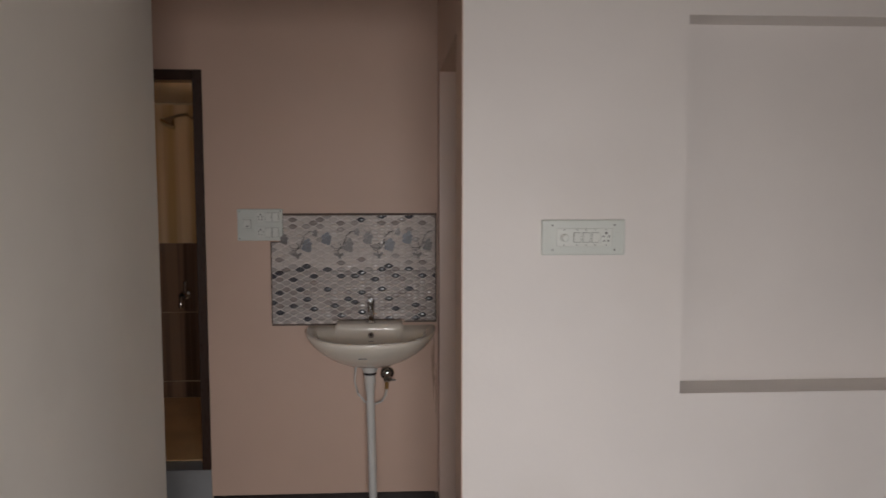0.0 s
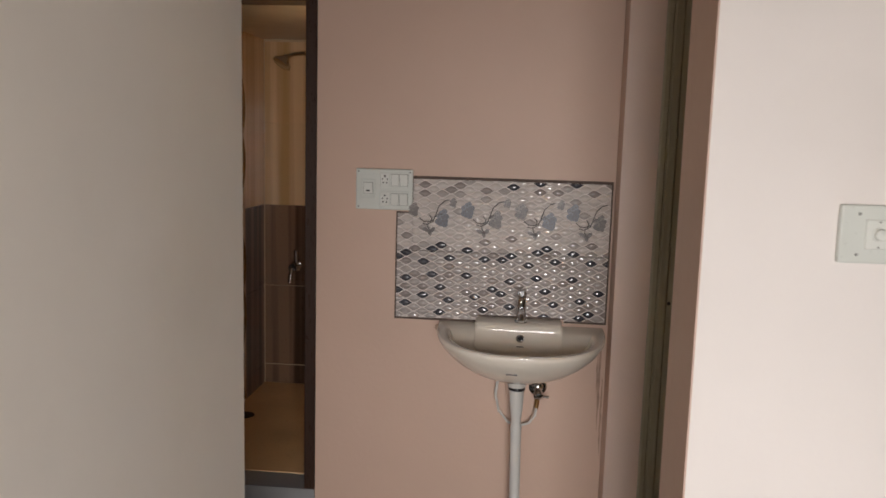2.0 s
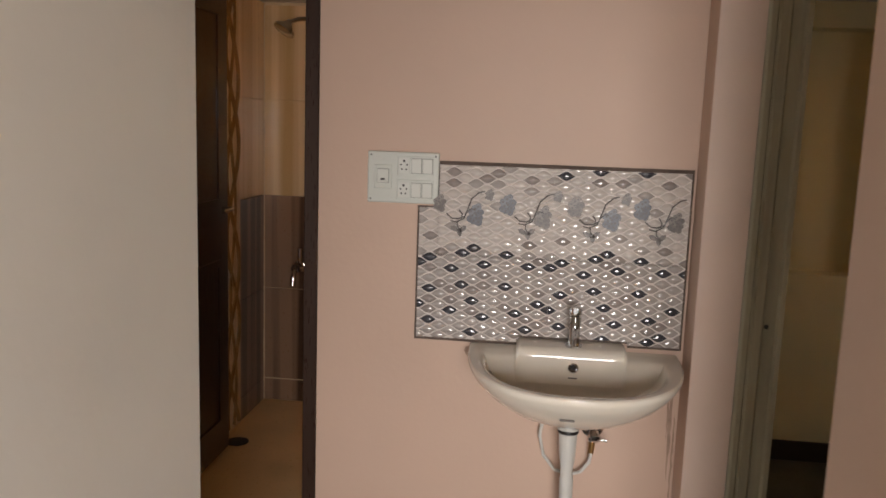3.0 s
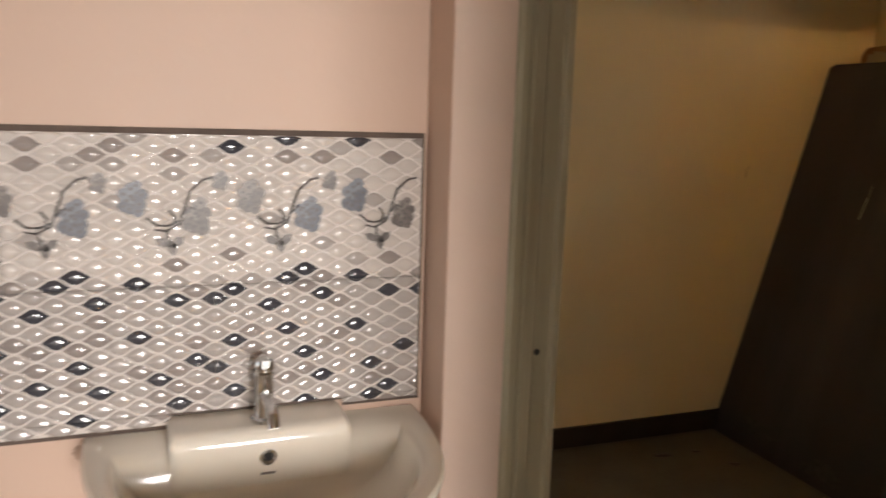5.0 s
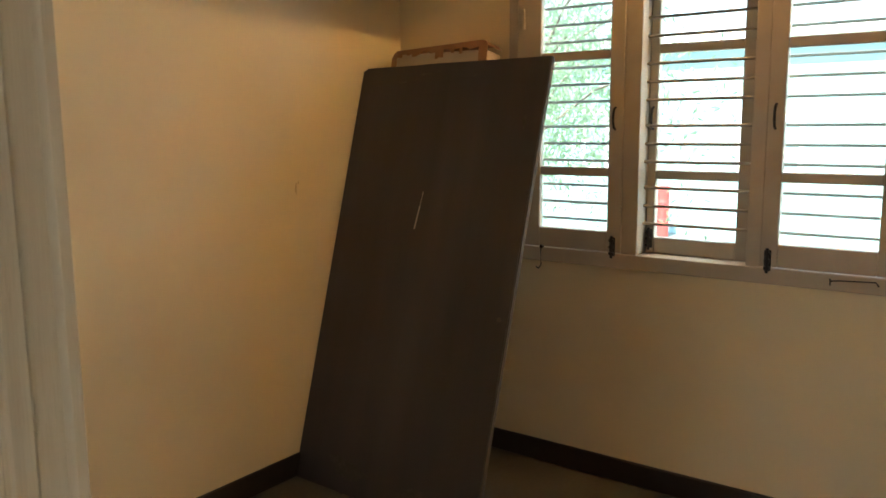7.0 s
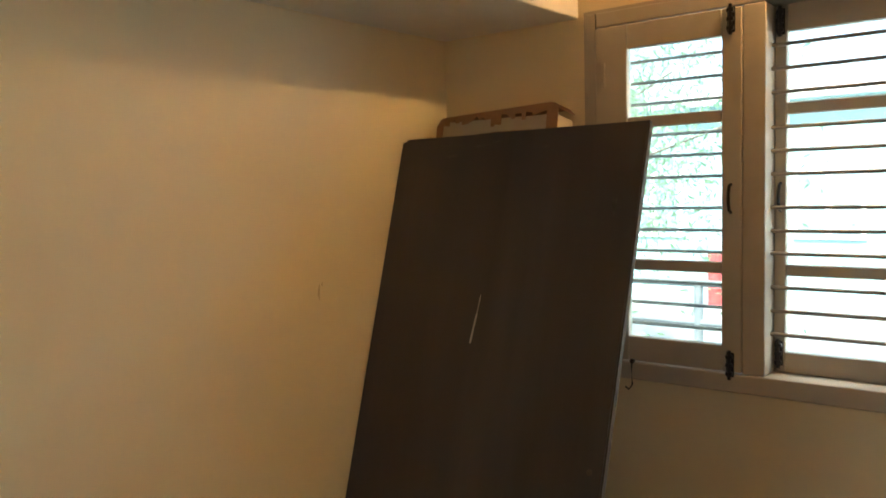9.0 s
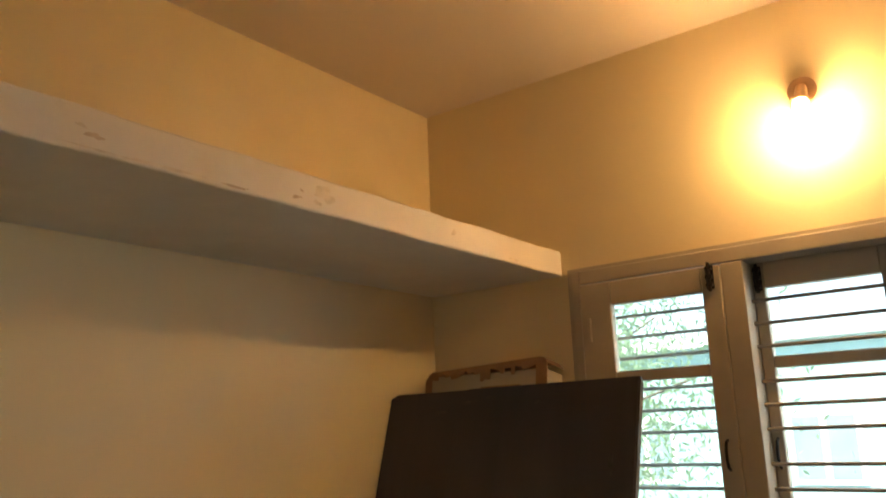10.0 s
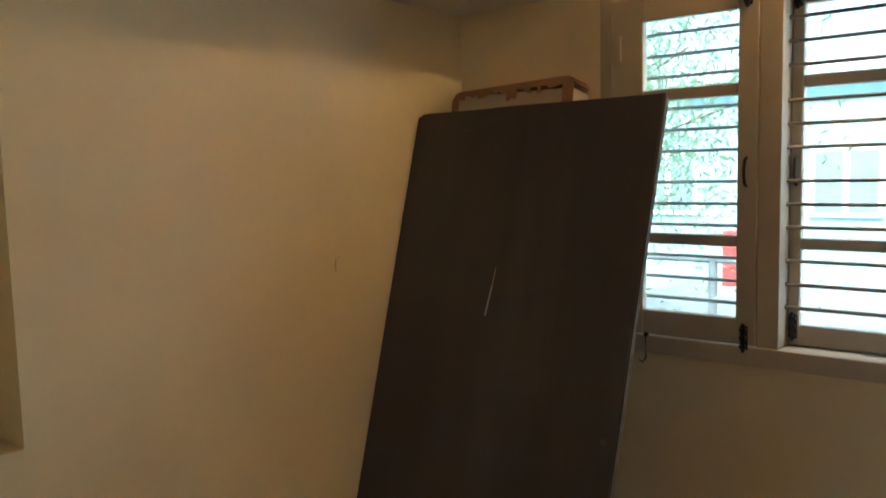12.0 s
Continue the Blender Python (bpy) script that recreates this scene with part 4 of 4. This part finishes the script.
def petals(bm, cx, cz, r, seed):
    """A cluster of small round florets."""
    rg = random.Random(seed)
    for k in range(13):
        a, q = k * 2.4, math.sqrt(k / 13)
        ox, oz = cx + r * 0.72 * q * math.cos(a), cz + r * 1.0 * q * math.sin(a)
        pr = r * rg.uniform(0.32, 0.46)
        loop = [bm.verts.new((ox + pr * (1 + 0.2 * math.sin(5 * t_)) * math.cos(t_), YT - 0.0049 - 0.00006 * k, oz + pr * (1 + 0.2 * math.sin(5 * t_)) * math.sin(t_))) for t_ in np.linspace(0, 2 * math.pi, 11)[:-1]]
        bm.faces.new(loop).material_index = (0, 1, 0, 0, 1)[k % 5]
        dot = [bm.verts.new((ox + pr * 0.3 * math.cos(t_), YT - 0.006 - 0.00004 * k, oz + pr * 0.3 * math.sin(t_))) for t_ in np.linspace(0, 2 * math.pi, 7)[:-1]]
        bm.faces.new(dot).material_index = 2


for q, (fx, fz, fr_, k) in enumerate(FLOWERS):
    bm = bmesh.new()
    petals(bm, fx, fz, fr_, q)
    part("flower", bm, [M_BLUE, M_BLUE2, M_VINE] if k else [M_TAUPE, M_TAUPE2, M_VINE], panel, "printed blue-grey flower cluster" if k else "printed taupe flower cluster")
for bx in (-0.052, 0.139, 0.318, 0.497):
    for pts_ in ([(0.0, 1.25), (0.018, 1.247), (0.038, 1.258), (0.048, 1.285), (0.058, 1.314), (0.078, 1.332), (0.094, 1.336)], [(-0.012, 1.270), (0.004, 1.257), (0.022, 1.256), (0.04, 1.264)],
                 [(0.03, 1.253), (0.033, 1.27), (0.024, 1.282)], [(0.046, 1.275), (0.058, 1.286), (0.069, 1.282)], [(0.02, 1.248), (0.02, 1.236), (0.025, 1.228)]):
        if bx + pts_[-1][0] > PX1 - 0.004:
            pts_ = [p for p in pts_ if bx + p[0] < PX1 - 0.006]
        if len(pts_) > 1:
            bm = bmesh.new()
            sweep(bm, [(bx + x, YT - 0.0055, z) for x, z in pts_], 0.002, 5)
            part("vine", bm, M_VINE, panel, "printed grey vine stem", True)
    for lx, lz, a in ((bx + 0.027, 1.219, -1.4), (bx + 0.012, 1.228, -0.5), (bx + 0.036, 1.228, -2.4)):
        d, e = Vector((math.cos(a), 0, math.sin(a))), Vector((-math.sin(a), 0, math.cos(a)))
        c0 = Vector((lx, YT - 0.0053, lz))
        bm = bmesh.new()
        bm.faces.new([bm.verts.new(c0 + d * p + e * q) for p, q in ((-0.014, 0), (-0.005, 0.007), (0.006, 0.006), (0.014, 0), (0.006, -0.006), (-0.005, -0.007))])
        part("leaf", bm, M_TAUPE, panel, "printed grey leaf")


# ---- grime on the wall by the basin ----
wall_s = bpy.data.objects["wall_sink"]
random.seed(21)
for x0, ztop, ln, w in ((0.596, 0.86, 0.34, 0.011), (0.588, 0.80, 0.16, 0.006), (0.607, 0.72, 0.3, 0.007), (0.01, 0.885, 0.03, 0.02)):
    bm = bmesh.new()
    k = 14
    lft, rgt = [], []
    for i in range(k + 1):
        t_ = i / k
        hw = w * 0.5 * math.sin(math.pi * min(1, 0.12 + t_ * 0.88)) * random.uniform(0.6, 1.1)
        xx = x0 + random.uniform(-0.0015, 0.0015)
        lft.append(bm.verts.new((xx - hw, YS - 0.0008, ztop - ln * t_)))
        rgt.append(bm.verts.new((min(xx + hw, XB - 0.002), YS - 0.0008, ztop - ln * t_)))
    for i in range(k):
        bm.faces.new((lft[i], rgt[i], rgt[i + 1], lft[i + 1]))
    part("dirt_streak", bm, M_GRIME, wall_s, "brown drip stain")


# ---- switch plates ----
def holes5(bm, x, y, z, s=1.0):
    for dx, dz, r in ((0, 0.013, 0.0036), (-0.0085, 0.003, 0.0026), (0.0085, 0.003, 0.0026), (-0.006, -0.010, 0.0026), (0.006, -0.010, 0.0026)):
        tube(bm, (x + dx * s, y, z + dz * s), (x + dx * s, y + 0.003, z + dz * s), r * s, n=10)


def rocker(x0, z0, x1, z1, y, parent, label=""):
    bm = bmesh.new()
    v = [bm.verts.new(p) for p in ((x0, y, z0), (x1, y, z0), (x1, y, z1), (x0, y, z1), (x0, y - 0.0035, z0), (x1, y - 0.0035, z0), (x1, y - 0.0065, z1), (x0, y - 0.0065, z1))]
    for f in ((0, 3, 2, 1), (4, 5, 6, 7), (0, 1, 5, 4), (1, 2, 6, 5), (2, 3, 7, 6), (3, 0, 4, 7)):
        bm.faces.new([v[i] for i in f])
    bmesh.ops.bevel(bm, geom=bm.edges[:], offset=0.0012, segments=2, affect="EDGES", profile=0.5)
    made = part("switch", bm, M_SWITCH, parent, label)
    # slightly larger dark sheet, the shade round the rocker put into its colour
    bm = bmesh.new()
    box(bm, (x0 - 0.0012, y - 0.0004, z0 - 0.0012), (x1 + 0.0012, y + 0.001, z1 + 0.0012))
    part("gap", bm, M_GAP, made)
    return made


def screws(x0, z0, x1, z1, y, parent):
    for sx in (x0 + 0.010, x1 - 0.010):
        for sz in (z0 + 0.010, z1 - 0.010):
            bm = bmesh.new()
            lathe(bm, (sx, y, sz), (0, -1, 0), [(0, 0.0032), (0.0008, 0.0028), (0.001, 0.001)], 10)
            part("screw", bm, M_GAP, parent)


sw = empty("switch_board", (-0.19, YS, 1.365), "square white switch board with two sockets beside the tiles", "switch board")
part("plate", bevelled((-0.292, YS - 0.016, 1.293), (-0.089, YS + 0.001, 1.437), 0.004, 2), M_PLATE, sw)
screws(-0.292, 1.293, -0.089, 1.437, YS - 0.016, sw)
for x0, x1, z0, z1 in ((-0.272, -0.222, 1.333, 1.400), (-0.207, -0.103, 1.372, 1.426), (-0.207, -0.103, 1.303, 1.360)):
    part("surround", bevelled((x0, YS - 0.0185, z0), (x1, YS - 0.0155, z1), 0.0015, 1), M_PLATE, sw)
mcb = rocker(-0.263, 1.35, -0.231, 1.388, YS - 0.0184, sw, "main switch with a small dark window")
bm = bmesh.new()
box(bm, (-0.253, YS - 0.0246, 1.357), (-0.241, YS - 0.022, 1.362))
part("indicator", bm, M_HOLE, mcb)
for z in (1.399, 1.331):
    soc = part("socket", bevelled((-0.204, YS - 0.0205, z - 0.022), (-0.171, YS - 0.0182, z + 0.022), 0.001, 1), M_SWITCH, sw)
    bm = bmesh.new()
    holes5(bm, -0.1875, YS - 0.0209, z)
    part("socket_hole", bm, M_HOLE, soc)
    for x in (-0.165, -0.134):
        rocker(x, z - 0.02, x + 0.027, z + 0.02, YS - 0.0184, sw)

sw2 = empty("switch_board", (0.975, YR, 1.4), "long white switch board on the front room wall", "switch board")
part("plate", bevelled((0.85, YR - 0.014, 1.35), (1.10, YR + 0.001, 1.455), 0.004, 2), M_PLATE, sw2)
screws(0.872, 1.356, 1.078, 1.449, YR - 0.014, sw2)
part("surround", bevelled((0.893, YR - 0.017, 1.376), (1.062, YR - 0.0135, 1.430), 0.002, 1), M_SWITCH, sw2)
bm = bmesh.new()
lathe(bm, (0.917, YR - 0.0165, 1.403), (0, -1, 0), [(0, 0.0135), (0.003, 0.0135), (0.004, 0.011), (0.014, 0.0105), (0.016, 0.008)], 20)
box(bm, (0.9155, YR - 0.0345, 1.404), (0.9185, YR - 0.030, 1.412))
part("regulator_knob", bm, M_SWITCH, sw2, "round fan regulator knob", True)
for x in (0.945, 0.972, 0.999):
    rocker(x, 1.389, x + 0.0195, 1.417, YR - 0.0168, sw2)
soc = part("socket", bevelled((1.025, YR - 0.0192, 1.384), (1.058, YR - 0.0168, 1.423), 0.001, 1), M_SWITCH, sw2)
bm = bmesh.new()
holes5(bm, 1.0415, YR - 0.0196, 1.403)
part("socket_hole", bm, M_HOLE, soc)
for x in (0.917, 0.955, 0.982, 1.009, 1.0415):
    for z in (1.3805, 1.4255):
        bm = bmesh.new()
        lathe(bm, (x, YR - 0.0168, z), (0, -1, 0), [(0, 0.0022), (0.0008, 0.0020), (0.001, 0.001)], 8)
        part("screw", bm, M_GAP, sw2)

# ---- bathroom fittings ----
bf = empty("bathroom_door", (-0.73, YS, BZ), "open dark brown panelled bathroom door in its frame", "door", kind="structure")
part("jamb", bevelled((-0.478, YS - 0.008, 0.2), (-0.4372, YS + 0.11, 2.056), 0.003, 1), M_DARKW, bf)
part("jamb", bevelled((-1.03, YS - 0.008, 0.2), (-0.99, YS + 0.11, 2.056), 0.003, 1), M_DARKW, bf)
part("head", bevelled((-0.9895, YS - 0.008, 2.01), (-0.4785, YS + 0.11, 2.056), 0.003, 1), M_DARKW, bf)
leaf = part("leaf", bevelled((-0.992, YS + 0.125, BZ + 0.012), (-0.962, 4.318, 1.99), 0.003, 1), M_DARKW, bf)
for z0, z1 in ((0.36, 1.0), (1.2, 1.9)):
    bm = bmesh.new()
    y0, y1 = YS + 0.2, 4.24
    for lo, hi in (((-0.963, y0, z0), (-0.955, y0 + 0.025, z1)), ((-0.963, y1 - 0.025, z0), (-0.955, y1, z1)), ((-0.963, y0 + 0.025, z0), (-0.955, y1 - 0.025, z0 + 0.025)), ((-0.963, y0 + 0.025, z1 - 0.025), (-0.955, y1 - 0.025, z1))):
        box(bm, lo, hi)
    part("moulding", bm, M_DARKW, leaf)
bm = bmesh.new()
tube(bm, (-0.962, 4.265, 1.185), (-0.925, 4.265, 1.185), 0.008)
sweep(bm, [(-0.925, 4.268, 1.185), (-0.92, 4.24, 1.185), (-0.92, 4.17, 1.183)], 0.007, 10)
part("lever_handle", bm, M_CHROME, leaf, "chrome lever handle", True)
bm = bevelled((-0.482, YS + 0.02, 1.075), (-0.477, YS + 0.06, 1.11), 0.001, 1)
part("strike_plate", bm, M_CHROME, bf, "small chrome strike plate")
mixer = empty("bath_tap", (-0.85, BY, 0.855), "chrome bath tap on the brown tiles", "tap")
bm = bmesh.new()
lathe(bm, (-0.85, BY - 0.001, 0.87), (0, -1, 0), [(0, 0.03), (0.006, 0.028), (0.01, 0.016), (0.06, 0.016), (0.062, 0.022), (0.085, 0.02)], 18)
part("body", bm, M_CHROME, mixer, smooth=True)
bm = bmesh.new()
sweep(bm, [(-0.85, BY - 0.05, 0.87), (-0.85, BY - 0.09, 0.86), (-0.85, BY - 0.12, 0.835), (-0.85, BY - 0.125, 0.8)], 0.011, 10)
tube(bm, (-0.85, BY - 0.075, 0.87), (-0.80, BY - 0.08, 0.875), 0.007)
part("spout", bm, M_CHROME, mixer, smooth=True)
bm = bmesh.new()
tube(bm, (-0.845, BY - 0.03, 0.885), (-0.845, BY - 0.03, 0.955), 0.013)
part("riser", bm, M_CHROME, mixer, smooth=True)
shower = empty("shower_head", (-0.8, BY, 1.92), "grey round shower head on a short arm", "shower")
bm = bmesh.new()
sweep(bm, [(-0.78, BY, 1.93), (-0.80, BY - 0.06, 1.945), (-0.84, BY - 0.11, 1.935), (-0.862, BY - 0.135, 1.92)], 0.009, 10)
part("arm", bm, M_CHROME, shower, smooth=True)
bm = bmesh.new()
lathe(bm, (-0.862, BY - 0.135, 1.925), (-0.45, -0.35, -0.8), [(0, 0.012), (0.015, 0.018), (0.04, 0.046), (0.052, 0.048), (0.056, 0.04)], 22)
part("rose", bm, M_CHROME, shower, smooth=True)
bm = bmesh.new()
lathe(bm, (-0.955, 4.385, BZ + 0.0005), (0, 0, 1), [(0, 0.045), (0.002, 0.045), (0.003, 0.036)], 20)
tagged(link("floor_drain", bm, M_BLACK, True), "round dark floor drain in the bathroom", "drain")

# ---- outdoors beyond the window ----
bm = bmesh.new()
box(bm, (-900, -900, -0.75), (900, 900, -0.55))
tagged(link("ground", bm, M_GROUND), "grey dry ground reaching the horizon", "ground", kind="structure")
for lo, hi in (((-3.4, -1.25, -0.56), (3.6, 5.4, -0.15)),):
    bm = bmesh.new()
    box(bm, lo, hi)
    tagged(link("plinth", bm, M_STEP), "grey plinth under the house", "plinth", kind="structure")


def tree(x, y, h, seed):
    rg = random.Random(seed)
    t = empty("tree", (x, y, -0.55), "leafy green tree outside the window", "tree", "trees outside")
    bm = bmesh.new()
    top = Vector((x + 0.2, y - 0.1, h * 0.55))
    sweep(bm, [(x, y, -0.6), (x + 0.05, y + 0.03, h * 0.15), (x + 0.12, y, h * 0.35), top], 0.11, 9)
    tips = []
    for k in range(9):
        a = k * 2.4
        base = Vector((x + 0.1, y, h * rg.uniform(0.25, 0.55)))
        tip = base + Vector((math.cos(a) * rg.uniform(0.8, 1.6), math.sin(a) * rg.uniform(0.8, 1.6), rg.uniform(0.3, 1.4)))
        sweep(bm, [base, (base + tip) / 2 + Vector((0, 0, 0.15)), tip], 0.014, 6)
        tips += [tip, (base + tip) / 2 + Vector((0, 0, 0.2))]
    part("trunk", bm, M_BARK, t, smooth=True)
    vs, fs = [], []
    for k in range(8000):
        c = rg.choice(tips) + Vector((rg.gauss(0, 0.42), rg.gauss(0, 0.42), rg.gauss(-0.45, 0.65)))
        d = Vector((rg.gauss(0, 1), rg.gauss(0, 1), rg.gauss(-0.8, 0.7))).normalized() * rg.uniform(0.024, 0.055)
        e = d.cross(Vector((rg.random(), rg.random(), rg.random()))).normalized() * d.length * 0.32
        i = len(vs)
        vs += [c - d, c + e, c + d, c - e]
        fs.append((i, i + 1, i + 2, i + 3))
    me = bpy.data.meshes.new("crown")
    me.from_pydata([tuple(v) for v in vs], [], fs)
    me.materials.append(M_LEAF)
    cr = new("crown", me)
    cr.parent = t
    cr.matrix_parent_inverse = t.matrix_world.inverted()


tree(8.2, 7.4, 3.9, 3)
tree(10.0, 8.6, 4.4, 8)

bm = bmesh.new()
box(bm, (7.2, -14, -0.56), (7.35, 22, 0.22))
tagged(link("compound_wall", bm, M_OUTW), "low white compound wall outside", "wall", kind="structure")
rail = empty("railing", (6.3, 6.5, -0.55), "grey metal railing outside the window", "railing")
for z in (0.87, 0.60, 0.2):
    bm = bmesh.new()
    tube(bm, (6.3, 5.12, z), (6.3, 10.65, z), 0.024, n=10)
    part("rail", bm, M_RAIL, rail, smooth=True)
for k in range(7):
    bm = bmesh.new()
    tube(bm, (6.3, 5.33 + k * 0.88, -0.56), (6.3, 5.33 + k * 0.88, 0.89), 0.03, n=10)
    part("post", bm, M_RAIL, rail, smooth=True)


def house(x, y, w, d, h, wall, label):
    hs = empty("house", (x, y, -0.55), label, "house", "houses outside")
    bm = bmesh.new()
    box(bm, (x, y, -0.56), (x + d, y + w, h))
    part("wall", bm, wall, hs)
    bm = bmesh.new()
    box(bm, (x - 0.3, y - 0.3, h), (x + d + 0.3, y + w + 0.3, h + 0.18))
    part("roof", bm, M_OUTW, hs)
    n = int(w // 2.4)
    for st in range(max(1, int(h // 2.9))):
        for k in range(n):
            yy = y + (k + 0.5) * w / n
            zz = 0.6 + st * 2.9
            wd = part("window", bevelled((x - 0.05, yy - 0.55, zz), (x + 0.02, yy + 0.55, zz + 1.15), 0.01, 1), M_OUTW, hs)
            for s in (-0.26, 0.26):
                bm = bmesh.new()
                box(bm, (x - 0.056, yy + s - 0.21, zz + 0.08), (x - 0.048, yy + s + 0.21, zz + 1.07))
                part("pane", bm, M_DGLASS, wd)
    return hs


house(15.0, 2.0, 9.0, 7.0, 2.9, M_TEAL, "pale teal low house across the road")
house(15.5, 13.5, 9.0, 7.0, 5.8, M_OUTW, "white two-storey house across the road")
house(16.0, -9.0, 9.0, 7.0, 5.8, M_OUTW, "white two-storey house across the road")
bm = bmesh.new()
lathe(bm, (14.4, 8.15, -0.551), (0, 0, 1), [(0, 0.1), (0.02, 0.115), (0.30, 0.115), (0.31, 0.122), (0.34, 0.122), (0.35, 0.115), (0.62, 0.115), (0.63, 0.122), (0.66, 0.122), (0.67, 0.115), (0.92, 0.115), (0.94, 0.09)])
tagged(link("drum", bm, M_RED), "tall red drum standing on the ground outside", "drum")
